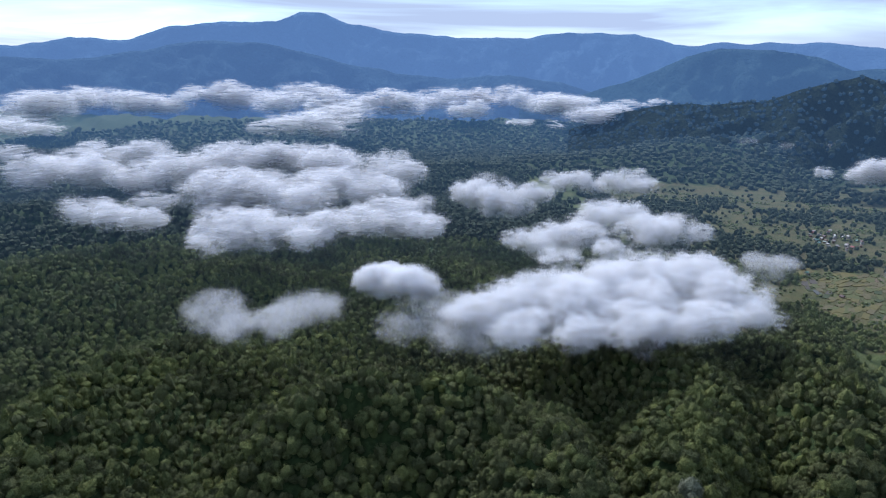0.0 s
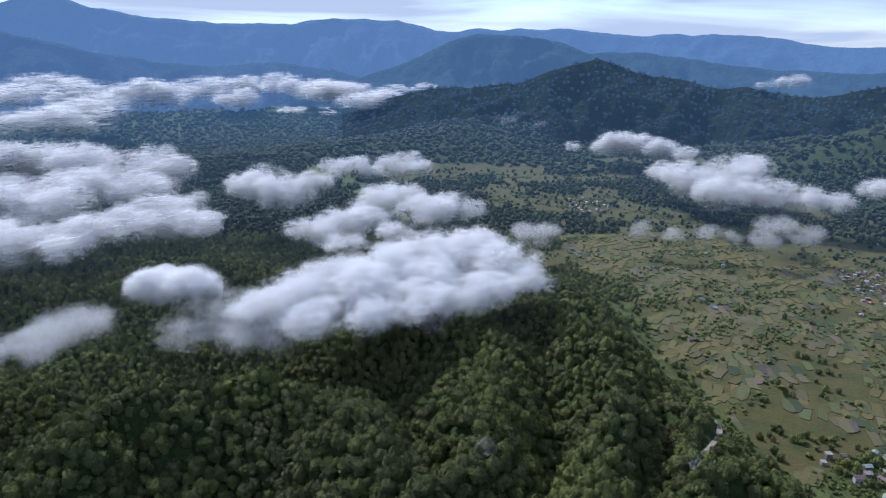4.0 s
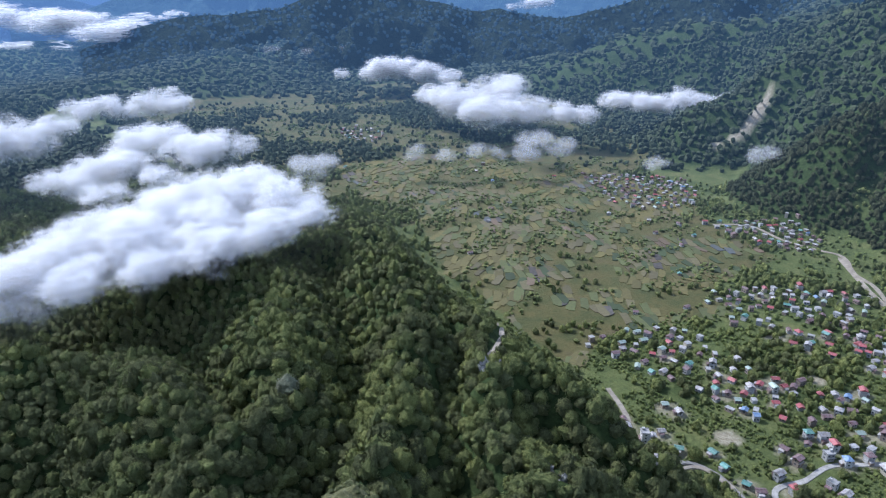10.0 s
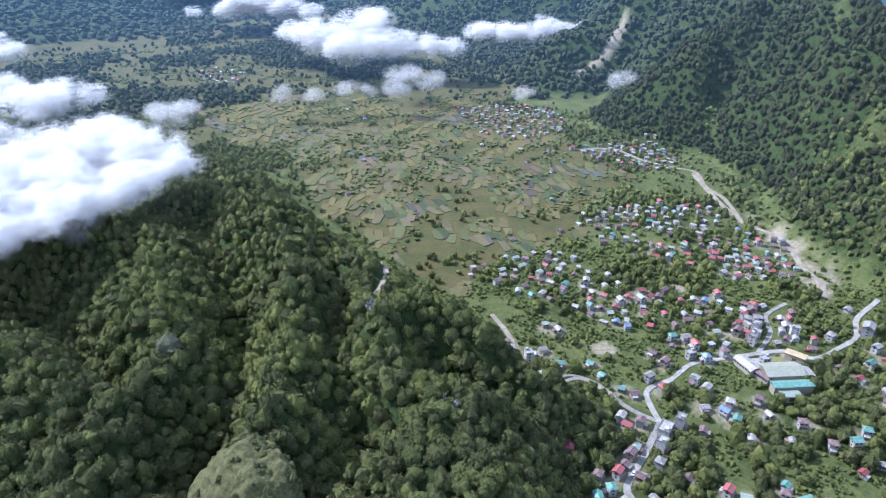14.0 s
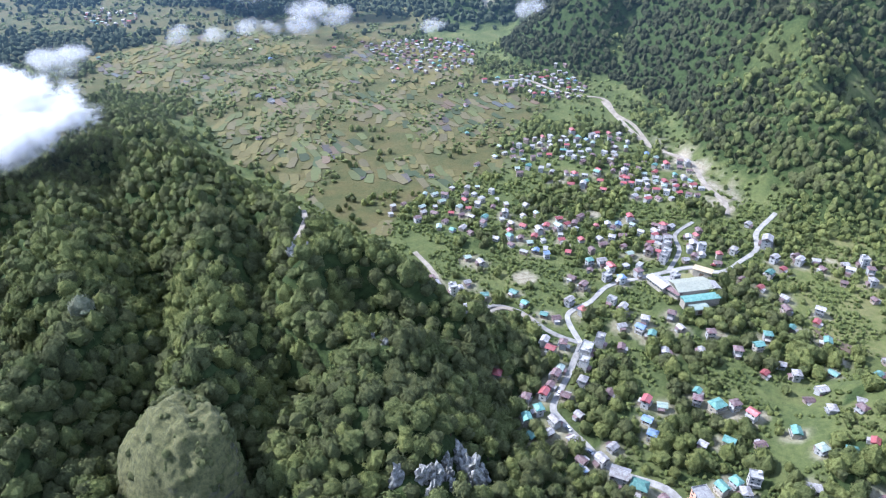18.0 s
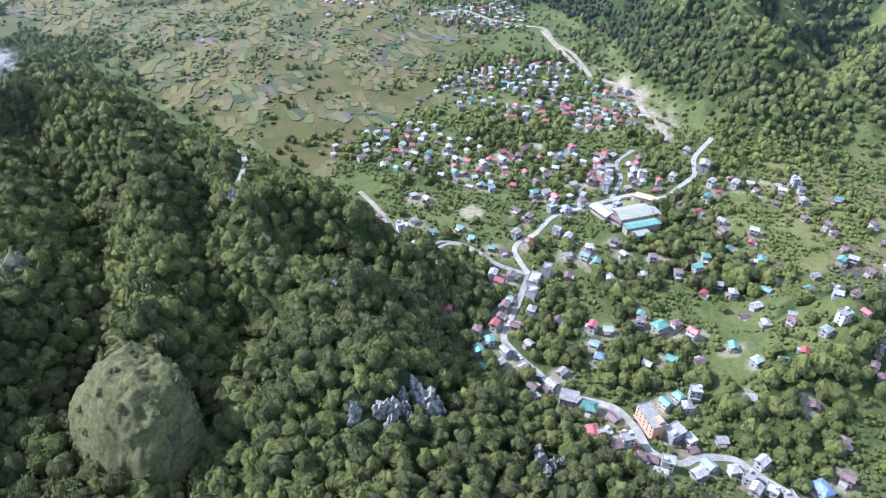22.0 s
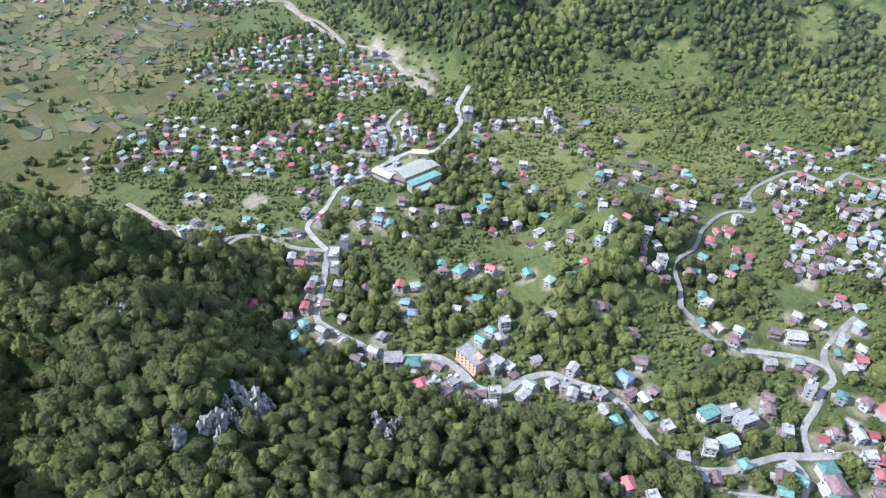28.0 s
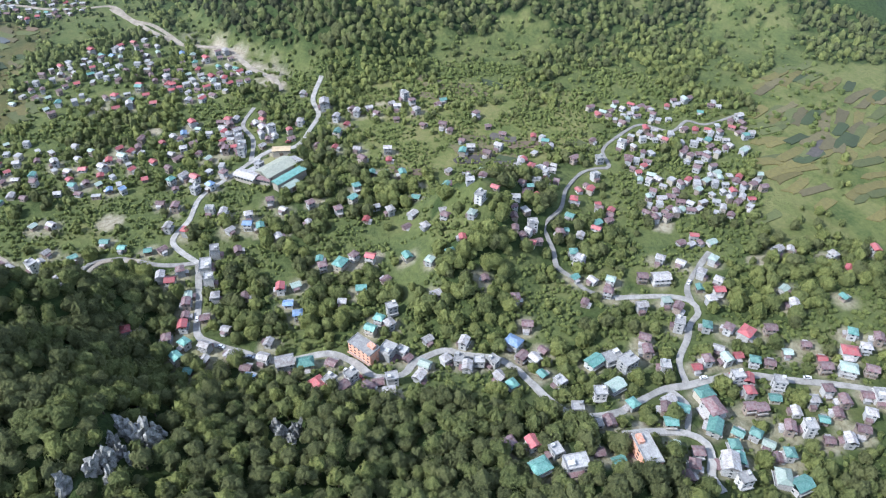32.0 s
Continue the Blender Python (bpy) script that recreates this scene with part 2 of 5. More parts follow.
AREA_KNOLL_SIDE = [
    (389, 142), (419, 69), (403, -8), (378, -44), (337, -43), (291, 0), (282, 44), (299, 83), (323, 120),
]
AREA_EAST = [
    (265, -209), (263, -240), (253, -270), (189, -234), (191, -204), (203, -182),
]
AREA_VILLAGE_FAR = [
    (829, 747), (856, 704), (920, 640), (907, 572), (828, 529), (753, 556), (746, 612), (788, 680),
]
AREA_VILLAGE_MID = [
    (770, 477), (807, 466), (877, 420), (833, 358), (786, 342), (755, 393), (755, 437),
]
AREA_VILLAGE_ROAD = [
    (610, 351), (664, 297), (693, 252), (654, 239), (611, 269), (583, 312),
]
AREA_VILLAGE_LAST = [
    (677, 1275), (722, 1267), (733, 1182), (681, 1121), (638, 1165),
]
AREA_PADDIES = [
    (420, 580), (407, 489), (382, 370), (382, 330), (441, 355), (506, 339), (567, 315), (618, 361), (738, 360), (786, 486), (864, 558), (859, 806), (804, 918),
    (680, 981), (536, 1026), (480, 837), (506, 739),
]
AREA_FIELDS_EAST = [
    (447, -278), (517, -307), (566, -303), (609, -372), (605, -470), (340, -321), (344, -253), (381, -253),
]
AREA_MEADOW = [
    (532, 53), (588, 33), (610, 3), (588, -94), (566, -164), (488, -156), (435, -94), (463, -60), (442, -5), (464, 31),
]
AREA_WOOD_NEAR = [
    (145, 793), (333, 801), (411, 759), (454, 669), (419, 558), (402, 442), (365, 346), (368, 294), (278, 207), (347, 188), (327, 154), (281, 145), (30, 348),
]


# ---- materials ----
def node_mat(name):
    m = bpy.data.materials.new(name)
    m.use_nodes = True
    nt = m.node_tree
    return m, nt, nt.nodes["Principled BSDF"]


def link(nt, a, b):
    nt.links.new(a, b)


def ramp(nt, fac, stops):
    r = nt.nodes.new("ShaderNodeValToRGB")
    els = r.color_ramp.elements
    while len(els) < len(stops):
        els.new(0.5)
    for e, (p, c) in zip(els, stops):
        e.position, e.color = p, (*c, 1)
    if fac is not None:
        link(nt, fac, r.inputs[0])
    return r.outputs[0]


def noise_node(nt, scale, detail=4, rough=0.6, coord="Object"):
    tc = nt.nodes.new("ShaderNodeTexCoord")
    n = nt.nodes.new("ShaderNodeTexNoise")
    n.inputs["Scale"].default_value, n.inputs["Detail"].default_value, n.inputs["Roughness"].default_value = scale, detail, rough
    link(nt, tc.outputs[coord], n.inputs["Vector"])
    return n


def mix_col(nt, fac, a, b, mode="MIX"):
    m = nt.nodes.new("ShaderNodeMix")
    m.data_type, m.blend_type = "RGBA", mode
    for sock, v in ((m.inputs[0], fac), (m.inputs[6], a), (m.inputs[7], b)):
        if isinstance(v, bpy.types.NodeSocket):
            link(nt, v, sock)
        else:
            sock.default_value = v if isinstance(v, (int, float)) else (*v, 1)
    return m.outputs[2]


def bump(nt, bsdf, fac, strength, dist):
    b = nt.nodes.new("ShaderNodeBump")
    b.inputs["Strength"].default_value, b.inputs["Distance"].default_value = strength, dist
    link(nt, fac, b.inputs["Height"])
    link(nt, b.outputs[0], bsdf.inputs["Normal"])


# ---- land cover ----
ALL_ROADS = [ROAD_MAIN, ROAD_NORTH, ROAD_MARKET_LANE, ROAD_MOUNTAIN, ROAD_WEST_LANE, ROAD_EAST_LOOP, ROAD_EAST_SPUR,
             ROAD_KNOLL_LANE, ROAD_CHURCH_LANE, ROAD_SCHOOL_LANE, ROAD_VALLEY, ROAD_RIDGE_BEND, ROAD_WOOD_EDGE]
NAMED = HOUSES_CHURCH_LANE + HOUSES_EAST_ROAD + HOUSES_FIELD_EDGE + HOUSES_MAIN_ROAD + HOUSES_WOOD_EDGE + HOUSES_MARKET + HOUSES_NORTH_SLOPE
CLIFF = [(600, 112, 1), (640, 135, 1), (680, 185, 1), (705, 215, 0.7)]
SOIL = [(411, 63, 9), (341, 33, 8), (371, -178, 8), (462, 103, 13), (480, 100, 9), (560, 262, 10), (520, 205, 9), (398, 205, 9), (455, 300, 9), (570, -5, 9), (556, 18, 6), (352, 20, 5), (246, 33, 9), (300, -136, 5), (430, -10, 6), (330, -228, 7), (236, -170, 5), (214, -160, 7), (200, -112, 6)]
SLIDE = [(1050, 652, 8), (1079, 634, 10), (1133, 632, 11), (1180, 640, 8)]


def road_distance(x, y):
    d = np.full(np.shape(x), 1e9)
    for pts in ALL_ROADS:
        d = np.minimum(d, line_field(x, y, pts)[0])
    return d


def cover(x, y):
    """Wood, paddy, meadow and bare ground, each 0 to 1."""
    near = np.zeros(np.shape(x))
    for pts in NEAR_RIDGES:
        near = np.maximum(near, rise(x, y, pts))
    right = np.zeros(np.shape(x))
    for pts in RIGHT_RIDGES:
        right = np.maximum(right, rise(x, y, pts))
    patch = fbm(x / 42, y / 42, 31, 3)
    big = fbm(x / 150, y / 150, 37, 3)
    gardens = inside(x, y, AREA_FIELDS_EAST)
    paddy = inside(x, y, AREA_PADDIES)
    west = (x < 335 + 0.1 * (y - 420)) & (y > 420) & (y < 820) | (x < 60) | (y > 820) & (x < 380 - 0.2 * (y - 820))
    far_valley = (x > 330) & (y > 700) & (y < 1750) & (right < 8)
    wood = np.where(near > 12, 1.0, 0.0)
    wood = np.maximum(wood, np.where(west, 0.97, 0.0))
    wood = np.maximum(wood, np.where((x < 265) & (y > 60) & (y < 260) | (x < 322) & (y > 138) & (y < 330), 0.97, 0.0))
    wood = np.maximum(wood, np.where((x < 225) & (y > -30) & (y < 90), 0.9, 0.0))
    wood = np.maximum(wood, np.where(right > np.where(y > 100, 5, 12), np.where(patch > np.where((y < 60) & (x < 850), 0.43, 0.25), 0.97, np.where(y < 60, 0.08, 0.5)), 0.0))
    knoll = (np.hypot(x - 378, y + 62) < 42) | (np.hypot(x - 432, y - 62) < 34) | (np.hypot(x - 300, y - 100) < 24) | (np.hypot(x - 300, y - 44) < 22)
    wood = np.maximum(wood, np.where(knoll, 0.8, 0.0))
    town = np.where(patch > 0.55, 0.75, np.where(patch > 0.47, 0.26, 0.07))
    meadow = inside(x, y, AREA_MEADOW) & (near < 12) & (right < 14)
    town = np.where(meadow, np.where(patch > 0.57, 0.4, 0.03), town)
    town = np.where(paddy | gardens, np.where(patch > 0.66, 0.3, 0.0), town)
    town = np.where(far_valley & ~paddy, np.where(big > 0.47, 0.8, 0.14), town)
    wood = np.maximum(wood, town)
    top = np.hypot(x - 364, y + 38) + 40 * (patch - 0.5) < 20
    wood = np.where(top, 0.15, wood)
    cl, (cw,) = line_field(x, y, CLIFF)
    sl, (sw,) = line_field(x, y, SLIDE)
    bare = np.maximum(smooth(24, 6, cl) * cw * smooth(0.42, 0.6, fbm(x / 12, y / 12, 51, 3)), smooth(1.0, 0.55, sl / sw))
    for px, py, pr in SOIL:
        d = np.hypot(x - px, y - py) / pr
        bare = np.maximum(bare, smooth(1.05, 0.75, d + 0.5 * (patch - 0.5)) * 0.8)
    yard = np.full(np.shape(x), 1e9)
    for hx, hy, _ in NAMED:
        yard = np.minimum(yard, (x - hx) ** 2 + (y - hy) ** 2)
    bare = np.maximum(bare, 0.6 * smooth(9.5, 4.5, np.sqrt(yard) + 9 * (fbm(x / 9, y / 9, 57, 2) - 0.5)))
    wood = np.where((x < 262) & (y < -35), np.maximum(wood, 0.5), wood)
    wood = np.where(y > 1750, 0.9, wood)
    wood = np.where(bare > 0.5, wood * 0.2, wood)
    return wood, (paddy | far_valley).astype(float), np.maximum(np.maximum(meadow * 1.0, top * 0.35), np.maximum(gardens * 0.6, ((right > 12) & (wood < 0.5)) * 0.55)), bare


# ---- surfaces ----
def ground_material():
    m, nt, b = node_mat("ground_cover")
    n1, n2, n3 = noise_node(nt, 0.03, 6), noise_node(nt, 0.3, 6, 0.7), noise_node(nt, 0.012, 3)

    def attr(name):
        a = nt.nodes.new("ShaderNodeAttribute")
        a.attribute_name = name
        return a.outputs["Fac"]
    green = ramp(nt, n1.outputs[0], [(0.3, (0.040, 0.060, 0.021)), (0.5, (0.092, 0.110, 0.036)), (0.72, (0.178, 0.166, 0.066))])
    green = mix_col(nt, 0.45, green, ramp(nt, n2.outputs[0], [(0.3, (0.027, 0.042, 0.016)), (0.7, (0.152, 0.170, 0.058))]))
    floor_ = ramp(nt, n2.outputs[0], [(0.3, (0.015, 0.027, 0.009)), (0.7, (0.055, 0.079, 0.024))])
    field = ramp(nt, n1.outputs[0], [(0.25, (0.032, 0.048, 0.019)), (0.42, (0.070, 0.074, 0.026)), (0.58, (0.108, 0.090, 0.034)), (0.75, (0.098, 0.072, 0.045))])
    field = mix_col(nt, 0.3, field, ramp(nt, n2.outputs[0], [(0.3, (0.032, 0.046, 0.020)), (0.7, (0.138, 0.128, 0.056))]))
    grass = ramp(nt, n2.outputs[0], [(0.28, (0.045, 0.070, 0.021)), (0.5, (0.112, 0.132, 0.040)), (0.75, (0.195, 0.180, 0.076))])
    grass = mix_col(nt, 0.55, grass, ramp(nt, n1.outputs[0], [(0.34, (0.040, 0.064, 0.020)), (0.46, (0.112, 0.124, 0.040)), (0.56, (0.19, 0.168, 0.075)), (0.66, (0.095, 0.115, 0.038))]))
    earth = ramp(nt, n2.outputs[0], [(0.3, (0.16, 0.13, 0.09)), (0.5, (0.30, 0.26, 0.19)), (0.75, (0.40, 0.37, 0.30))])
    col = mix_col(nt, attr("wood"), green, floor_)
    col = mix_col(nt, attr("paddy"), col, field)
    col = mix_col(nt, attr("meadow"), col, grass)
    col = mix_col(nt, attr("bare"), col, earth)
    link(nt, col, b.inputs["Base Color"])
    b.inputs["Roughness"].default_value = 0.95
    b.inputs["Specular IOR Level"].default_value = 0.15
    bump(nt, b, n2.outputs[0], 0.8, 2.5)
    return m


def foliage_material(name, dark, light, scale=1.1):
    m, nt, b = node_mat(name)
    g = nt.nodes.new("ShaderNodeNewGeometry")
    n, n0 = noise_node(nt, scale, 6, 0.85), noise_node(nt, 0.05, 3)
    mid = tuple((a + c) / 2 for a, c in zip(dark, light))
    col = ramp(nt, g.outputs["Random Per Island"], [(0.0, dark), (0.5, mid), (1.0, light)])
    col = mix_col(nt, 0.6, col, ramp(nt, n.outputs[0], [(0.40, dark), (0.6, light)]))
    col = mix_col(nt, 0.3, col, ramp(nt, n0.outputs[0], [(0.35, dark), (0.65, light)]))
    link(nt, col, b.inputs["Base Color"])
    b.inputs["Roughness"].default_value = 0.9
    b.inputs["Specular IOR Level"].default_value = 0.12
    bump(nt, b, n.outputs[0], 1.0, 1.6)
    return m


def painted(name, base, worn, rough=0.6, metal=0.0, scale=0.9, ribs=0.0):
    m, nt, b = node_mat(name)
    n, n2 = noise_node(nt, scale, 5, 0.7), noise_node(nt, scale * 6, 3)
    info = nt.nodes.new("ShaderNodeObjectInfo")
    col = mix_col(nt, ramp(nt, n.outputs[0], [(0.38, (0, 0, 0)), (0.64, (1, 1, 1))]), base, worn)
    grime = noise_node(nt, scale * 2.3, 6, 0.8)
    col = mix_col(nt, 0.8, col, ramp(nt, grime.outputs[0], [(0.33, (0.55, 0.54, 0.52)), (0.55, (1, 1, 1))]), "MULTIPLY")
    hsv = nt.nodes.new("ShaderNodeHueSaturation")
    mr = nt.nodes.new("ShaderNodeMapRange")
    mr.inputs[3].default_value, mr.inputs[4].default_value = 0.72, 1.2
    link(nt, info.outputs["Random"], mr.inputs[0])
    link(nt, mr.outputs[0], hsv.inputs["Value"])
    link(nt, col, hsv.inputs["Color"])
    link(nt, hsv.outputs[0], b.inputs["Base Color"])
    b.inputs["Roughness"].default_value, b.inputs["Metallic"].default_value = rough, metal
    if ribs:
        tc, w = nt.nodes.new("ShaderNodeTexCoord"), nt.nodes.new("ShaderNodeTexWave")
        w.inputs["Scale"].default_value = ribs
        link(nt, tc.outputs["Object"], w.inputs["Vector"])
        bump(nt, b, w.outputs[0], 0.4, 0.1)
    else:
        bump(nt, b, n2.outputs[0], 0.3, 0.05)
    return m


M_GROUND = ground_material()


def haze_glow(m):
    """Paints haze as blue emission, growing with distance from the middle of the place."""
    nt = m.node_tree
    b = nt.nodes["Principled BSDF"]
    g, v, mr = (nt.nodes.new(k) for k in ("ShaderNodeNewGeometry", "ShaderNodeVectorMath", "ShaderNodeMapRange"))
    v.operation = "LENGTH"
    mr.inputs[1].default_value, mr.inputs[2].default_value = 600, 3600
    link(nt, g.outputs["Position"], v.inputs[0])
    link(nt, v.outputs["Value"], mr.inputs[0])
    link(nt, ramp(nt, mr.outputs[0], HAZE_GLOW_STOPS), b.inputs["Emission Color"])
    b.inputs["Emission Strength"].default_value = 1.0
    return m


# emission colours that stand in for haze, 600 to 3600 m out
HAZE_GLOW_STOPS = [(0.0, (0, 0, 0)), (0.12, (0.005, 0.008, 0.012)), (0.3, (0.012, 0.023, 0.040)), (0.55, (0.020, 0.040, 0.073)), (1.0, (0.042, 0.090, 0.165))]
haze_glow(M_GROUND)
M_PINE = haze_glow(foliage_material("pine_foliage", (0.038, 0.048, 0.022), (0.178, 0.188, 0.073)))
M_LEAF = haze_glow(foliage_material("broadleaf_foliage", (0.045, 0.062, 0.023), (0.220, 0.240, 0.082)))
M_BRIGHT = haze_glow(foliage_material("light_foliage", (0.064, 0.088, 0.026), (0.278, 0.292, 0.094)))
M_FAR_WOOD = haze_glow(foliage_material("far_forest_foliage", (0.036, 0.046, 0.026), (0.072, 0.084, 0.042), 0.3))
# darker pine for the mountain side, cloud shade partly put into its colour
M_SHADED_PINE = haze_glow(foliage_material("dark_shaded_pine_foliage", (0.021, 0.028, 0.015), (0.102, 0.108, 0.050)))
M_PEAK = haze_glow(foliage_material("peak_foliage", (0.020, 0.028, 0.017), (0.036, 0.045, 0.025), 0.2))
M_PALE = foliage_material("pale_foliage", (0.09, 0.10, 0.06), (0.27, 0.28, 0.18))
M_SHRUB = haze_glow(foliage_material("shrub_foliage", (0.045, 0.070, 0.021), (0.208, 0.232, 0.074), 1.6))
M_BARK = painted("bark", (0.12, 0.09, 0.06), (0.05, 0.04, 0.03), 0.95)
M_ASPHALT = painted("worn_concrete_road", (0.31, 0.295, 0.268), (0.21, 0.20, 0.18), 0.9, scale=0.12)
M_TRACK = painted("dirt_road", (0.31, 0.27, 0.215), (0.20, 0.17, 0.13), 0.95, scale=0.1)
M_CONCRETE = painted("bare_concrete", (0.36, 0.355, 0.34), (0.22, 0.215, 0.21), 0.9, scale=0.4)
M_GLASS = painted("dark_window_glass", (0.05, 0.06, 0.07), (0.08, 0.09, 0.1), 0.15)
M_DOOR = painted("door_wood", (0.16, 0.10, 0.06), (0.1, 0.07, 0.05), 0.7)
M_ROCK = painted("grey_limestone", (0.32, 0.315, 0.30), (0.075, 0.08, 0.06), 0.95, scale=0.5)
M_PLOT = {}
WALLS = {
    "white": painted("white_wall", (0.55, 0.54, 0.52), (0.34, 0.33, 0.31)),
    "cream": painted("cream_wall", (0.44, 0.40, 0.32), (0.33, 0.30, 0.25)),
    "grey": painted("grey_wall", (0.42, 0.42, 0.41), (0.25, 0.25, 0.24), 0.9),
    "wood": painted("timber_wall", (0.30, 0.25, 0.21), (0.17, 0.13, 0.10), 0.8),
    "orange": painted("orange_wall", (0.62, 0.25, 0.13), (0.6, 0.42, 0.34)),
    "pink": painted("red_wall", (0.55, 0.14, 0.14), (0.6, 0.5, 0.48)),
}
ROOFS = {
    "r": painted("red_sheet_roof", (0.36, 0.07, 0.076), (0.29, 0.12, 0.115), 0.45, 0.1, 0.5, 6),
    "m": painted("maroon_rusty_roof", (0.13, 0.062, 0.066), (0.21, 0.165, 0.16), 0.7, 0.1, 0.5, 6),
    "g": painted("pale_green_roof", (0.26, 0.34, 0.28), (0.36, 0.40, 0.35), 0.5, 0.1, 0.5, 6),
    "t": painted("teal_roof", (0.075, 0.20, 0.165), (0.17, 0.31, 0.27), 0.45, 0.1, 0.5, 6),
    "w": painted("galvanised_roof", (0.42, 0.415, 0.41), (0.25, 0.215, 0.19), 0.6, 0.1, 0.5, 6),
    "b": painted("blue_roof", (0.11, 0.20, 0.36), (0.24, 0.30, 0.38), 0.45, 0.1, 0.5, 6),
    "y": painted("tan_roof", (0.48, 0.37, 0.22), (0.36, 0.28, 0.18), 0.6, 0.1, 0.5, 6),
    "p": painted("cream_green_roof", (0.47, 0.48, 0.37), (0.38, 0.39, 0.31), 0.5, 0.1, 0.5, 6),
    "c": M_CONCRETE,
}


def mesh_from(name, verts, faces, mats=(), flat=False):
    me = bpy.data.meshes.new(name)
    verts, faces = np.asarray(verts, np.float32), np.asarray(faces, np.int32)
    k = faces.shape[1]
    me.vertices.add(len(verts))
    me.vertices.foreach_set("co", verts.ravel())
    me.loops.add(faces.size)
    me.loops.foreach_set("vertex_index", faces.ravel())
    me.polygons.add(len(faces))
    me.polygons.foreach_set("loop_start", np.arange(0, faces.size, k, dtype=np.int32))
    me.polygons.foreach_set("use_smooth", np.full(len(faces), not flat))
    for m in mats:
        me.materials.append(m)
    me.update(calc_edges=True)
    return me


def part(name, bm, material, parent, label=""):
    me = bpy.data.meshes.new(name)
    bm.to_mesh(me)
    bm.free()
    me.materials.append(material)
    ob = new(name, me)
    ob.parent = parent
    return tagged(ob, label) if label else ob


def box(bm, cx, cy, cz, sx, sy, sz, turn=0.0):
    m = Matrix.Translation((cx, cy, cz)) @ Matrix.Rotation(turn, 4, "Z") @ Matrix.Diagonal((sx, sy, sz, 1))
    bmesh.ops.create_cube(bm, size=1, matrix=m)
    return bm


def boxed(*dims):
    return box(bmesh.new(), *dims)


# ---- ground: one sheet out to the horizon, finer near the drone ----
def build_ground():
    az = np.radians(np.concatenate([np.arange(-42, 142, 0.42), np.arange(142, 318, 4.0)]))
    r = np.concatenate([[1.0], np.geomspace(60, 900, 260), np.geomspace(908, 4850, 110)])
    A, Rr = np.meshgrid(az, r)
    X, Y = Rr * np.sin(A), Rr * np.cos(A)
    Z = height(X, Y)
    na, nr = len(az), len(r)
    i, j = np.meshgrid(np.arange(nr - 1), np.arange(na), indexing="ij")
    j2 = (j + 1) % na
    f = np.stack([i * na + j, (i + 1) * na + j, (i + 1) * na + j2, i * na + j2], -1).reshape(-1, 4)
    me = mesh_from("ground", np.stack([X, Y, Z], -1).reshape(-1, 3), f, [M_GROUND])
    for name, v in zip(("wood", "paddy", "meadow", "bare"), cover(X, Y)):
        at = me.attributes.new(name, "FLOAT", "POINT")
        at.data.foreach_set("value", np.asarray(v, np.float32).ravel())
    return tagged(new("ground", me), "green valley floor and wooded slopes", "ground", kind="structure")


ground = build_ground()


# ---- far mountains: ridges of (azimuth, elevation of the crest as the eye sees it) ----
# haze before the ranges is put in as an even blue emission
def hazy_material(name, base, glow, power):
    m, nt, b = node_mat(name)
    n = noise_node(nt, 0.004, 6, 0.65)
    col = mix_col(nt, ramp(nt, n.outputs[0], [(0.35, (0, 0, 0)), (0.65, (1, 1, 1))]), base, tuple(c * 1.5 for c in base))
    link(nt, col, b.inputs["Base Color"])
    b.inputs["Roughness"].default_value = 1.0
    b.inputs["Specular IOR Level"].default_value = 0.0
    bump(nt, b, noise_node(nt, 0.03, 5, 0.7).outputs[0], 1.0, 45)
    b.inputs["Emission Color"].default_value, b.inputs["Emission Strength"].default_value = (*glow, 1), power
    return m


SLOPES = {}


def mountain(name, crest, r_top, r_foot, z_foot, material, label, rough, seed):
    az0, az1 = crest[0][0], crest[-1][0]
    az = np.arange(az0, az1, 0.2)
    el = np.interp(az, [c[0] for c in crest], [c[1] for c in crest])
    el = el + 0.22 * (fbm(az / 1.6, az * 0 + seed, seed, 4) - 0.5) * 1.6
    top = EYE[2] + r_top * np.tan(np.radians(el))
    u = np.linspace(0, 1, 44)
    U, A = np.meshgrid(u, np.radians(az), indexing="ij")
    T = np.broadcast_to(top, U.shape)
    Rr = r_foot + (r_top - r_foot) * U
    X, Y = Rr * np.sin(A), Rr * np.cos(A)
    spur = np.abs(fbm(X / 260, Y / 260, seed + 3, 5) - 0.5) * 2.8 + 0.5 * np.abs(fbm(X / 90, Y / 90, seed + 9, 3) - 0.5)
    Z = z_foot + (T - z_foot) * (0.45 * U + 0.55 * U ** 2) - rough * (T - z_foot) * spur * np.sin(np.pi * U) ** 0.8
    SLOPES[name] = np.stack([X, Y, Z], -1).reshape(-1, 3)
    na = len(az)
    back = np.stack([(r_top * 1.02) * np.sin(A[0]), (r_top * 1.02) * np.cos(A[0]), np.full(na, z_foot - 20.0)], -1)
    V = np.concatenate([np.stack([X, Y, Z], -1).reshape(-1, 3), back])
    i, j = np.meshgrid(np.arange(len(u)), np.arange(na - 1), indexing="ij")
    f = np.stack([i * na + j, i * na + j + 1, (i + 1) * na + j + 1, (i + 1) * na + j], -1).reshape(-1, 4)
    return tagged(new(name, mesh_from(name, V, f, [material])), label, "mountain", kind="structure")


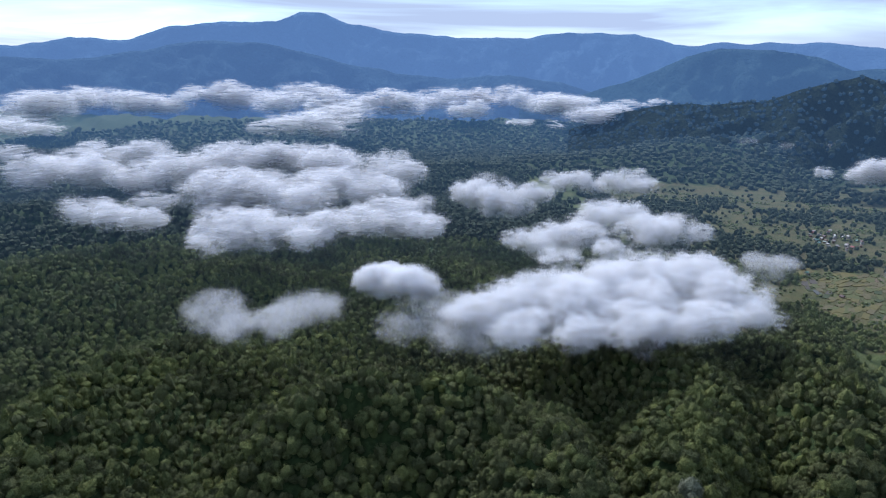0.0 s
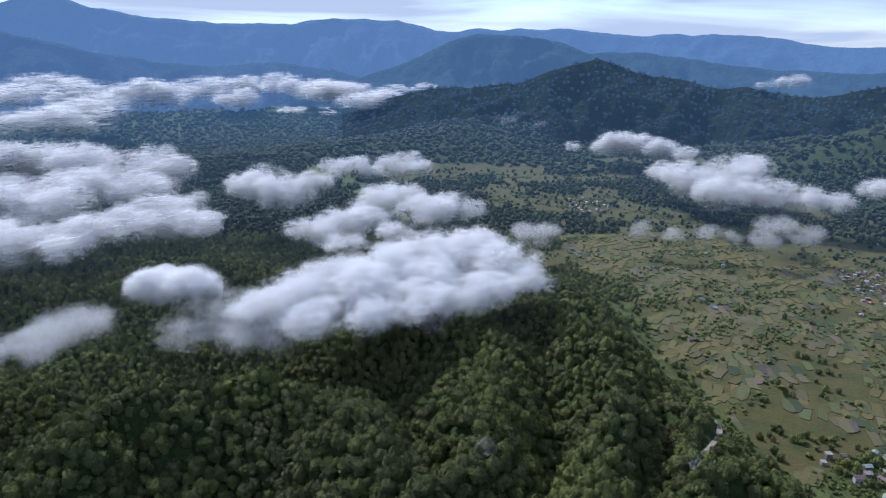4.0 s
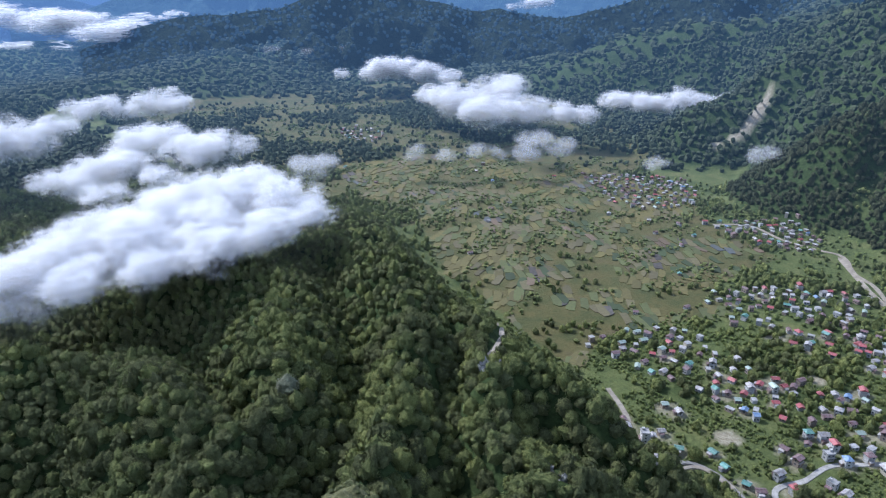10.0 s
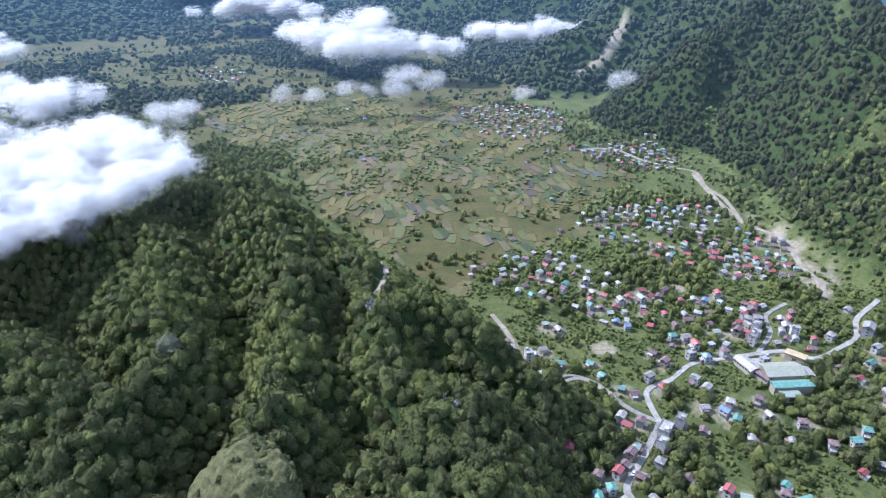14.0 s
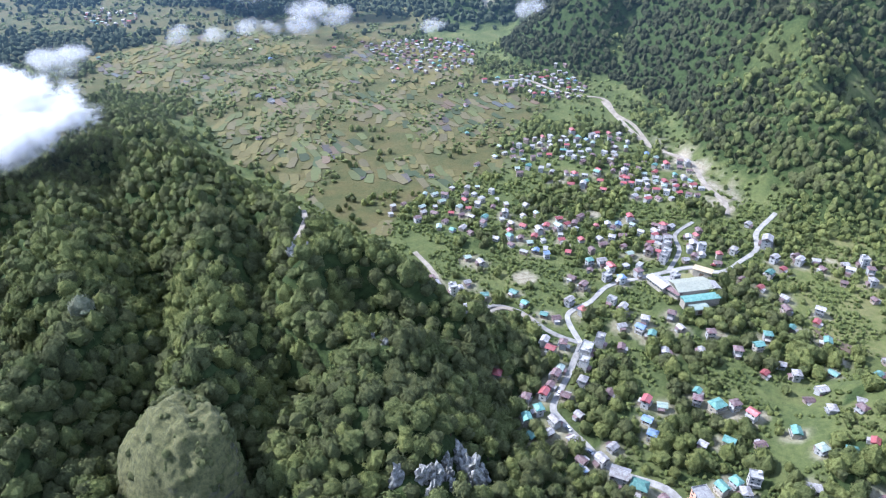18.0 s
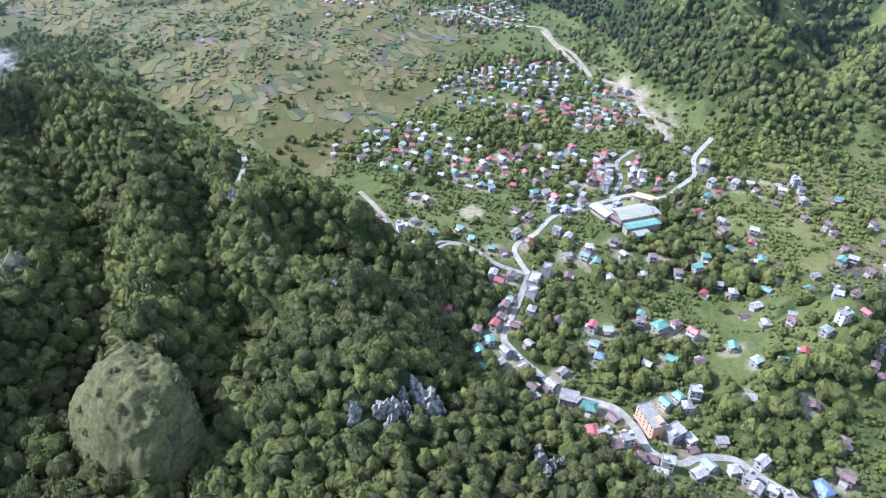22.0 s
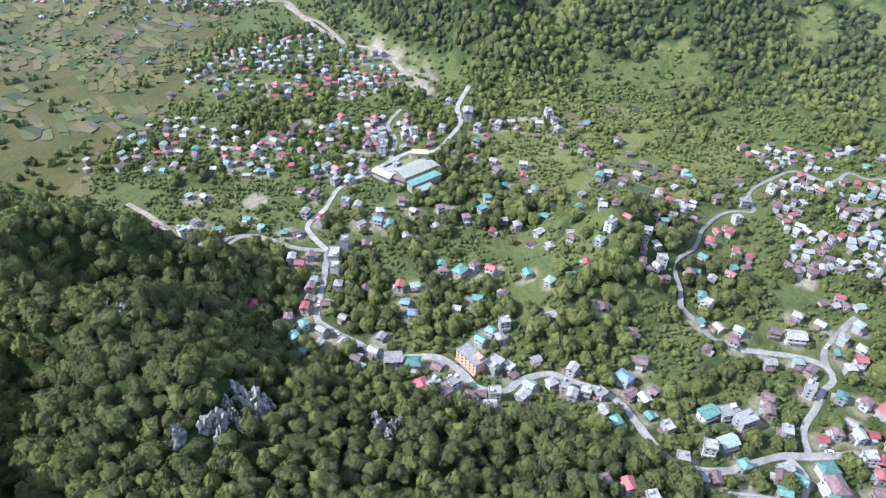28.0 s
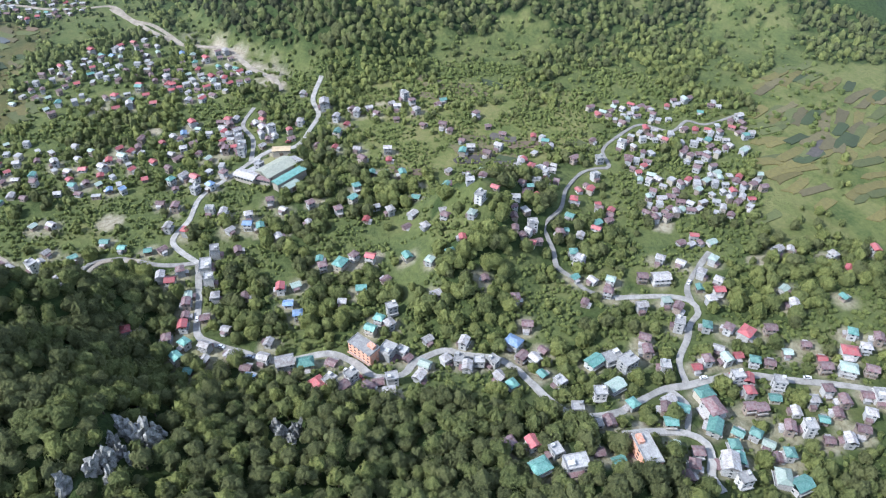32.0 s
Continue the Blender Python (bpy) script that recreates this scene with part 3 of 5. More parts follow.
CREST_FAR = [(-75, 1.5), (-50, 1.8), (-38, 0.6), (-31.4, 0.8), (-27.3, 1.4), (-23.3, 1.4), (-20.6, 2.3), (-16.6, 2.8), (-12.9, 2.9), (-11.2, 3.5), (-9.5, 3.5), (-7.4, 2.8),
             (-3.9, 2.2), (0.6, 1.9), (6.7, 1.9), (9.5, 2.2), (14.7, 2.2), (17.5, 1.4), (21.5, 1.5), (27.2, 1.5), (31.5, 1.1), (41.2, 1.0), (45.9, 0.3), (55.5, -0.2), (80, 0.5)]
CREST_MID = [(-60, 0.2), (-40, -0.1), (-31.5, 0.1), (-27.5, -0.2), (-23.0, 0.6), (-19.1, 1.4), (-13.8, 1.3), (-8.3, -0.1), (-3.9, -0.9), (0.6, -1.3), (5.1, -0.9), (9.4, -1.5), (14, -3.0)]
CREST_SIDE = [(6, -3.4), (9.5, -2.8), (11.8, -2.1), (14.4, -1.2), (16.2, -0.6), (18.4, 0.5), (20.6, 1.1), (22.3, 1.2), (24.5, 1.0), (27.2, 0.6), (29.4, -0.2), (33.7, -0.3), (38.0, -0.8), (42.2, -1.4), (50, -1.6), (60, -1.2), (75, 0.0)]
CREST_NEAR = [(10, -5.2), (12, -4.4), (14.3, -3.5), (17.0, -3.1), (20.5, -2.9), (24.2, -2.5), (26.4, -1.7), (28.1, -1.1), (30.2, -0.7), (32.3, -1.5), (34.3, -2.0), (36.5, -2.3), (39.5, -2.9), (41.0, -2.6), (43.0, -3.0), (46.0, -3.3), (50.1, -2.3), (53.0, -1.0), (55.5, -0.6), (62, -0.3), (75, 0.3)]
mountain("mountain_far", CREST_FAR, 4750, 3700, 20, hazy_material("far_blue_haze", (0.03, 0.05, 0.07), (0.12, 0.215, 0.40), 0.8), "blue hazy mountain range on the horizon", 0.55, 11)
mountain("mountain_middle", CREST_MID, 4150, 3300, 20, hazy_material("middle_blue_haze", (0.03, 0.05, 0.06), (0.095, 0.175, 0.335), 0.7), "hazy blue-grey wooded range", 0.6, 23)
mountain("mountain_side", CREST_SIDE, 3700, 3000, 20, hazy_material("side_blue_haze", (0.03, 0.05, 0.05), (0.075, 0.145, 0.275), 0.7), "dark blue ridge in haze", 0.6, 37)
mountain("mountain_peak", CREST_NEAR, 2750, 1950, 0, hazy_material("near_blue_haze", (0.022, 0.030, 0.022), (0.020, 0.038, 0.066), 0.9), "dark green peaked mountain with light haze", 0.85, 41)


# ---- roads ----
def road(name, pts, width, material, label):
    P = []
    for k in range(len(pts) - 1):
        p0, p1, p2, p3 = (Vector(pts[max(0, min(len(pts) - 1, k + o))]) for o in (-1, 0, 1, 2))
        steps = max(2, int((p2 - p1).length / 3.5))
        for s in range(steps):
            t = s / steps
            P.append(0.5 * ((2 * p1) + (p2 - p0) * t + (2 * p0 - 5 * p1 + 4 * p2 - p3) * t * t + (3 * p1 - p0 - 3 * p2 + p3) * t ** 3))
    P.append(Vector(pts[-1]))
    P = np.array([tuple(p) for p in P])
    T = np.gradient(P, axis=0)
    T /= np.linalg.norm(T, axis=1)[:, None] + 1e-9
    N = np.stack([-T[:, 1], T[:, 0]], -1)
    wob = 1 + 0.5 * (fbm(P[:, 0] / 12, P[:, 1] / 12, 77, 2) - 0.5)
    rows = []
    hm = np.max([height(*(P + N * width * o).T) for o in (-0.5, 0, 0.5)], axis=0) + 0.45
    hm = np.convolve(np.pad(hm, 3, mode="edge"), np.ones(7) / 7, "valid")
    for o, dz in ((-0.62, -2.2), (-0.5, 0.0), (0.5, 0.0), (0.62, -2.2)):
        q = P + N * (width * o * wob)[:, None]
        rows.append(np.column_stack([q, hm + dz]))
    n = len(P)
    V = np.concatenate(rows)
    i, j = np.meshgrid(np.arange(3), np.arange(n - 1), indexing="ij")
    f = np.stack([i * n + j, i * n + j + 1, (i + 1) * n + j + 1, (i + 1) * n + j], -1).reshape(-1, 4)
    return tagged(new(name, mesh_from(name, V, f, [material], True)), label, "road", kind="structure")


road("road_main", ROAD_MAIN, 4.0, M_ASPHALT, "pale worn concrete main road through town")
road("road_north", ROAD_NORTH, 3.9, M_ASPHALT, "pale concrete road past the market")
road("road_market_lane", ROAD_MARKET_LANE, 3.2, M_ASPHALT, "concrete lane between market houses")
road("road_mountain", ROAD_MOUNTAIN, 5.5, M_TRACK, "light gravel road cut along the cliff")
road("road_west_lane", ROAD_WEST_LANE, 3.4, M_ASPHALT, "narrow concrete lane by the wood")
road("road_east_loop", ROAD_EAST_LOOP, 3.6, M_ASPHALT, "winding concrete road through trees")
road("road_east_spur", ROAD_EAST_SPUR, 3.8, M_ASPHALT, "short concrete lane between houses")
road("road_knoll_lane", ROAD_KNOLL_LANE, 2.7, M_ASPHALT, "narrow concrete lane behind the knoll")
road("road_church_lane", ROAD_CHURCH_LANE, 3.8, M_ASPHALT, "concrete lane between multi-storey houses")
road("road_school_lane", ROAD_SCHOOL_LANE, 3.4, M_ASPHALT, "short concrete side lane")
road("road_valley", ROAD_VALLEY, 4.6, M_TRACK, "gravel valley road at the mountain foot")
road("road_ridge_bend", ROAD_RIDGE_BEND, 3.6, M_TRACK, "dirt road bend on the wooded ridge")
road("road_wood_edge", ROAD_WOOD_EDGE, 3.6, M_TRACK, "pale road along the wood edge")


# ---- houses ----
KIND = {"r": "red sheet-metal", "m": "maroon rusty sheet-metal", "g": "pale green sheet-metal", "t": "teal sheet-metal",
        "w": "galvanised grey-white sheet-metal", "b": "blue sheet-metal", "y": "tan sheet-metal", "c": "flat bare concrete"}
WALL_OF = {"r": "white", "m": "wood", "g": "white", "t": "cream", "w": "grey", "b": "white", "y": "cream", "c": "grey"}


def gable_roof(w, d, z, rise_, hip):
    bm = bmesh.new()
    o, th = 0.7, 0.22
    ex, ey = w / 2 + o, d / 2 + o
    rx = ex - hip
    for dz in (0.0, th):
        for x, y, h in ((-ex, -ey, 0), (ex, -ey, 0), (ex, ey, 0), (-ex, ey, 0), (-rx, 0, rise_), (rx, 0, rise_)):
            bm.verts.new((x, y, z + h + dz))
    bm.verts.ensure_lookup_table()
    v = bm.verts
    for q in ((6, 7, 11, 10), (8, 9, 10, 11), (1, 0, 4, 5), (3, 2, 5, 4), (0, 1, 7, 6), (2, 3, 9, 8)):
        bm.faces.new([v[i] for i in q])
    for q in ((7, 8, 11), (9, 6, 10), (1, 5, 2), (3, 4, 0)):
        bm.faces.new([v[i] for i in q])
    bm.faces.new([v[i] for i in (1, 2, 8, 7)])
    bm.faces.new([v[i] for i in (3, 0, 6, 9)])
    return bm


def window(parent, x, y, z, w, h, turn):
    bm = boxed(x, y, z, w, 0.16, h, turn)
    return part("window", bm, M_GLASS, parent)


def house(code, w, d, floors, wall, hip):
    e = new("house", None)
    h, k = 2.8 * floors, code.lower()
    bm = boxed(0, 0, h / 2 - 2.0, w, d, h + 4.0)
    if k != "c":
        for s in (-1, 1):
            if hip < 0.5:
                q = [bm.verts.new((s * w / 2, -d / 2, h)), bm.verts.new((s * w / 2, d / 2, h)), bm.verts.new((s * w / 2, 0, h + d * 0.26))]
                bm.faces.new(q)
    part("wall", bm, WALLS[wall], e)
    if k == "c":
        slab = part("roof_slab", boxed(0, 0, h + 0.12, w + 0.7, d + 0.7, 0.24), M_CONCRETE, e)
        for s in (-1, 1):
            part("parapet", boxed(0, s * (d / 2 + 0.2), h + 0.6, w + 0.6, 0.2, 0.75), M_CONCRETE, slab)
            part("parapet", boxed(s * (w / 2 + 0.2), 0, h + 0.6, 0.2, d + 0.2, 0.75), M_CONCRETE, slab)
        part("stair_head", boxed(w * 0.28, d * 0.2, h + 1.2, w * 0.28, d * 0.35, 2.2), WALLS[wall], slab)
    else:
        roof = part("roof", gable_roof(w, d, h, d * 0.26 + 0.18, hip), ROOFS[k], e)
        bm = boxed(0, 0, h + d * 0.26 + 0.45, w + 1.4 - 2 * hip, 0.35, 0.14)
        part("ridge_cap", bm, ROOFS[k], roof)
    part("door", boxed(-w * 0.22, -d / 2 - 0.03, 1.0, 1.0, 0.14, 2.0), M_DOOR, e)
    shed = part("lean_to", boxed(w * 0.1, d / 2 + 1.1, 0.2, w * 0.62, 2.2, 3.8), WALLS["wood" if wall != "wood" else "grey"], e)
    bm = boxed(0, 0, 0, w * 0.7, 2.9, 0.12)
    bmesh.ops.transform(bm, matrix=Matrix.Translation((w * 0.1, d / 2 + 1.3, 2.3)) @ Matrix.Rotation(-0.2, 4, "X"), verts=bm.verts)
    part("lean_to_roof", bm, ROOFS["m" if k in "wgcy" else "w"], shed, "rusty sheet lean-to roof")
    for f in range(floors):
        z = 2.8 * f + 1.6
        n = max(2, int(w / 3.2))
        for i in range(n):
            x = (i + 0.5) / n * w - w / 2
            if f == 0 and abs(x + w * 0.22) < 1.2:
                x += 1.6
            window(e, x, -d / 2 - 0.02, z, 1.4, 1.2, 0)
            if i % 2 == 0:
                window(e, x, d / 2 + 0.02, z, 1.4, 1.2, 0)
        window(e, -w / 2 - 0.02, 0, z, 1.4, 1.2, math.pi / 2)
    if floors > 1:
        slab = part("balcony_slab", boxed(0, -d / 2 - 0.7, 2.75, w, 1.4, 0.2), M_CONCRETE, e)
        part("balcony_rail", boxed(0, -d / 2 - 1.35, 3.3, w, 0.08, 0.9), WALLS[wall], slab)
    return e


def house_label(code, floors, size):
    if code.lower() == "c":
        return f"grey concrete house with a flat roof, {floors} storeys"
    return f"{size} house with a {KIND[code.lower()]} roof, {floors} storey" + ("s" if floors > 1 else "")


TEMPLATES = {}
PARK = pose(0, 0, -400)


def template(code):
    if code not in TEMPLATES:
        k = code.lower()
        made = []
        if code == "O":
            sizes = [(19, 9, 4, "orange", 0)]
        elif code in "CW":
            sizes = [(10.5, 8.5, 3, "grey", 0), (12, 8, 2, "white", 0)]
        elif code == "M":
            sizes = [(12, 9, 3, "white", 3)]
        elif code.isupper():
            sizes = [(10, 7.2, 2, "white", 0), (9.5, 7.6, 2, WALL_OF[k], 2.8)]
        elif k == "c":
            sizes = [(6.5, 5.6, 2, "grey", 0), (7, 6, 3, "white", 0)]
        else:
            sizes = [(6, 4.6, 1, WALL_OF[k], 0), (6.6, 5.2, 2, WALL_OF[k], 0), (5.8, 5.2, 2, "grey", 2.0), (5.0, 4.2, 1, "wood", 0)]
        for w, d, fl, wall, hip in sizes:
            roof_code = "c" if code == "O" else k
            e = house(roof_code, w, d, fl, wall, hip)
            label = house_label(roof_code, fl, "large" if code.isupper() else "small") if code != "O" else "long orange concrete building of four storeys with a flat roof"
            tagged(e, label, "house", "houses of the town")
            made.append((e, [False]))
        TEMPLATES[code] = made
    return TEMPLATES[code]


def road_turn(x, y):
    best, turn = 1e9, 0.0
    for pts in ALL_ROADS:
        for p, q in zip(pts[:-1], pts[1:]):
            dx, dy = q[0] - p[0], q[1] - p[1]
            u = max(0, min(1, ((x - p[0]) * dx + (y - p[1]) * dy) / (dx * dx + dy * dy)))
            dd = math.hypot(x - p[0] - u * dx, y - p[1] - u * dy)
            if dd < best:
                best, turn = dd, math.degrees(math.atan2(dy, dx))
    return best, turn


rng = random.Random(5)
SPOTS = []                      # x, y, radius: kept free of trees


def put_house(x, y, code):
    options = template(code)
    e, used = options[rng.randrange(len(options))]
    near, turn = road_turn(x, y)
    turn = turn + rng.choice((0, 0, 180, 90)) + rng.uniform(-8, 8) if near < 40 else rng.uniform(0, 360)
    z = float(np.min(height(x + np.array([-4, 0, 4, 0, 0]), y + np.array([0, -4, 0, 4, 0])))) + 0.9
    m = pose(x, y, z, 0, 0, turn)
    SPOTS.append((x, y, 7.0 if code.isupper() else 4.3))
    if not used[0]:
        used[0] = True
        e.matrix_basis = m @ Matrix.Scale(0.87, 4)
        return e
    return copy_thing(e, m)


for x, y, code in NAMED:
    put_house(x, y, code)


def scatter(area, gap, count, codes, loose=0.47):
    """House spots in an area, none nearer to another than gap."""
    xs, ys = [p[0] for p in area], [p[1] for p in area]
    got = []
    for _ in range(count * 90):
        if len(got) >= count:
            break
        x, y = rng.uniform(min(xs), max(xs)), rng.uniform(min(ys), max(ys))
        if not bool(inside(np.array([x]), np.array([y]), area)[0]):
            continue
        if float(fbm(np.array([x / 26]), np.array([y / 26]), 67, 2)[0]) < loose:
            continue
        if any((x - s[0]) ** 2 + (y - s[1]) ** 2 < (gap * 0.5 + s[2] * 0.72) ** 2 for s in SPOTS):
            continue
        if road_turn(x, y)[0] < 7:
            continue
        SPOTS.append((x, y, gap * 0.55))
        got.append((x, y, rng.choice(codes)))
    return got


def wider(area, k):
    cx, cy = sum(p[0] for p in area) / len(area), sum(p[1] for p in area) / len(area)
    return [(cx + (p[0] - cx) * k, cy + (p[1] - cy) * k) for p in area]


CODES = "rrrmmmmmmmmmwwwwwwccccccttggb"
road_side = []
for pts, count in ((ROAD_MAIN, 26), (ROAD_EAST_LOOP, 8), (ROAD_KNOLL_LANE, 10), (ROAD_CHURCH_LANE, 8), (ROAD_NORTH, 10), (ROAD_WEST_LANE, 6)):
    for p, q in zip(pts[:-1], pts[1:]):
        n = (Vector(q) - Vector(p))
        side = Vector((-n.y, n.x)).normalized()
        for _ in range(max(1, round(count * 1.6 / len(pts)))):
            c = Vector(p) + n * rng.random() + side * rng.choice((-1, 1)) * rng.uniform(6.5, 15)
            if all((c.x - o[0]) ** 2 + (c.y - o[1]) ** 2 > (3.3 + o[2] * 0.75) ** 2 for o in SPOTS) and road_turn(c.x, c.y)[0] > 5.5:
                road_side.append((c.x, c.y, rng.choice("mmmwwwcctrg")))
                SPOTS.append((c.x, c.y, 3.6))
near_spots = road_side[:68] + scatter(AREA_MARKET, 7.0, 14, "mmwwrc") + scatter(AREA_EAST, 12, 12, "mmrwwct") + scatter(AREA_GARDEN_HOUSES, 9, 38, "mmmwwcctrg", 0.38) + scatter(AREA_KNOLL_SIDE, 10, 16, "mmrwttgc", 0.3)
for x, y, code in near_spots:
    put_house(x, y, code)

# the far villages, too small to pick apart
far_spots = scatter(wider(AREA_TERRACE_TOWN, 1.08), 6.8, 150, "rrmmmmmmwwwccccctgg", 0.36) + scatter(wider(AREA_TERRACE_WEST, 1.15), 6.5, 44, "rrmmmwwct", 0.42) + scatter(AREA_MARKET, 6.5, 16, "mmwwrc")
far_spots += scatter(wider(AREA_NORTH_VILLAGE, 1.12), 9.5, 74, CODES, 0.3)
for area, gap, count in ((wider(AREA_NORTH_HAMLET, 1.08), 10, 60), (wider(AREA_FOOT, 1.15), 8, 24), (AREA_SCATTER, 13, 6), (AREA_VILLAGE_FAR, 10, 120), (AREA_VILLAGE_MID, 9.5, 60), (AREA_VILLAGE_ROAD, 12, 26),
                         (AREA_VILLAGE_LAST, 14, 34), (AREA_PADDIES, 40, 18)):
    far_spots += scatter(area, gap, count, CODES, 0.34)


def far_houses(spots):
    V, F, K = [], [], []
    order = list(ROOFS)
    for x, y, code in spots:
        w, d, h = rng.uniform(3.8, 6.4), rng.uniform(3.4, 4.8), rng.choice((2.4, 2.6, 4.6))
        a = rng.uniform(0, math.pi)
        z = float(height(x, y)) + 0.3
        c, s = math.cos(a), math.sin(a)
        b = len(V)
        pts = [(sx * w / 2, sy * d / 2, zz) for zz in (-3, h) for sx, sy in ((-1, -1), (1, -1), (1, 1), (-1, 1))]
        pts += [(-w / 2 - 0.4, -d / 2 - 0.5, h - 0.1), (w / 2 + 0.4, -d / 2 - 0.5, h - 0.1), (w / 2 + 0.4, d / 2 + 0.5, h - 0.1), (-w / 2 - 0.4, d / 2 + 0.5, h - 0.1), (-w / 2 - 0.4, 0, h + d * 0.28), (w / 2 + 0.4, 0, h + d * 0.28)]
        V += [(x + c * p[0] - s * p[1], y + s * p[0] + c * p[1], z + p[2]) for p in pts]
        for q in ((0, 1, 5, 4), (1, 2, 6, 5), (2, 3, 7, 6), (3, 0, 4, 7)):
            F.append([b + i for i in q])
            K.append(len(order) + rng.choice((0, 1, 2, 2, 3, 3)) if q[0] == 0 else K[-1])
        for sy in (-1, 1):
            for wx0 in (-0.3, 0.16):
                b2 = len(V)
                V += [(x + c * px - s * sy * (d / 2 + 0.05), y + s * px + c * sy * (d / 2 + 0.05), z + pz) for px, pz in ((wx0 * w, 1.0), (wx0 * w + 1.2, 1.0), (wx0 * w + 1.2, 2.1), (wx0 * w, 2.1))]
                F.append([b2, b2 + 1, b2 + 2, b2 + 3])
                K.append(len(order) + 4)
        if code == "c":
            V[b + 8:b + 14] = [(x + c * px - s * py, y + s * px + c * py, z + h + pz) for px, py, pz in ((-w / 2 - 0.2, -d / 2 - 0.2, 0.1), (w / 2 + 0.2, -d / 2 - 0.2, 0.1), (w / 2 + 0.2, d / 2 + 0.2, 0.1), (-w / 2 - 0.2, d / 2 + 0.2, 0.1), (-w / 2 - 0.2, 0, 0.16), (w / 2 + 0.2, 0, 0.16))]
        for q in ((8, 9, 13, 12), (10, 11, 12, 13), (8, 12, 11, 11), (9, 10, 13, 13)):
            F.append([b + i for i in q[:4]])
            K.append(order.index(code))
    tri = [f if len(set(f)) == 4 else f[:3] for f in F]
    me = bpy.data.meshes.new("distant_houses")
    me.from_pydata(V, [], tri)
    for k in order:
        me.materials.append(ROOFS[k])
    for k in ("white", "cream", "grey", "wood"):
        me.materials.append(WALLS[k])
    me.materials.append(M_GLASS)
    me.polygons.foreach_set("material_index", np.array(K, np.int32))
    return tagged(new("distant_houses", me), "small far village houses with coloured metal roofs", "houses", kind="stuff")


far_houses(far_spots)


# ---- market hall and its yard ----
PLOT_COURT = painted("court_grass", (0.20, 0.19, 0.075), (0.15, 0.15, 0.06), 0.95)
def hall(x, y, turn, w, d, h, code, label):
    e = new("market_hall", None)
    part("wall", boxed(0, 0, h / 2 - 1.5, w, d, h + 3), WALLS["cream"], e)
    part("roof", gable_roof(w, d, h, d * 0.18, 0), ROOFS[code], e)
    part("door", boxed(0, -d / 2 - 0.03, 1.4, 3.0, 0.15, 2.8), M_DOOR, e)
    for i in range(6):
        window(e, (i + 0.5) / 6 * w - w / 2, d / 2 + 0.02, 2.4, 2.0, 1.3, 0)
    e.matrix_basis = pose(x, y, float(height(x, y)) + 0.9, 0, 0, turn)
    SPOTS.append((x, y, max(w, d) * 0.55))
    return tagged(e, label, "building", "market buildings")


hall(450, 96, -44, 26, 15, 6, "p", "large market hall with a pale cream-green roof")
hall(439, 85, -44, 27, 6.5, 6, "t", "long market building with a dark teal roof")
hall(430, 83, -44, 12, 6, 4, "g", "pale green annex behind the market")
hall(444, 117, 62, 17, 9, 4, "w", "low market shed with a white roof")
hall(439, 105, 68, 14, 4.5, 4, "m", "narrow market row with a maroon roof")
hall(460, 83, 46, 9, 8, 5, "w", "white-roofed shed beside the market hall")
hall(477, 95, -88, 13, 6, 5, "y", "long low building with a tan roof")
yard = new("yard", None)
part("slab", boxed(0, 0, -1.0, 20, 17, 2.4), M_CONCRETE, yard)
part("court", boxed(12, 4, -1.0, 14, 9, 2.5), PLOT_COURT, yard, "worn olive grass court")
yard.matrix_basis = pose(454, 110, float(height(454, 110)) + 0.9, 0, 0, -44)
tagged(yard, "pale concrete market yard with a grass court", "yard")
SPOTS.append((456, 108, 13))


# ---- cars ----
def car(paint, label):
    e = new("parked_car", None)
    bm = boxed(0, 0, 0.72, 4.4, 1.8, 0.75)
    bmesh.ops.bevel(bm, geom=bm.edges[:], offset=0.16, segments=2, affect="EDGES")
    part("body", bm, paint, e)
    bm = boxed(-0.25, 0, 1.35, 2.6, 1.6, 0.65)
    top = [v for v in bm.verts if v.co.z > 1.4]
    bmesh.ops.scale(bm, vec=(0.78, 0.86, 1), verts=top, space=Matrix.Translation((0.25, 0, 0)))
    cabin = part("cabin", bm, M_GLASS, e)
    part("roof_panel", boxed(-0.25, 0, 1.70, 2.0, 1.36, 0.06), paint, cabin)
    for sx in (-1.4, 1.4):
        for sy in (-0.85, 0.85):
            bm = bmesh.new()
            bmesh.ops.create_cone(bm, cap_ends=True, segments=14, radius1=0.34, radius2=0.34, depth=0.22, matrix=Matrix.Translation((sx, sy, 0.34)) @ Matrix.Rotation(math.pi / 2, 4, "X"))
            wheel = part("wheel", bm, M_TYRE, e)
            bm = bmesh.new()
            bmesh.ops.create_cone(bm, cap_ends=True, segments=12, radius1=0.2, radius2=0.18, depth=0.26, matrix=Matrix.Translation((sx, sy, 0.34)) @ Matrix.Rotation(math.pi / 2, 4, "X"))
            part("rim", bm, M_CONCRETE, wheel)
    return tagged(e, label, "car", "cars parked along the road")


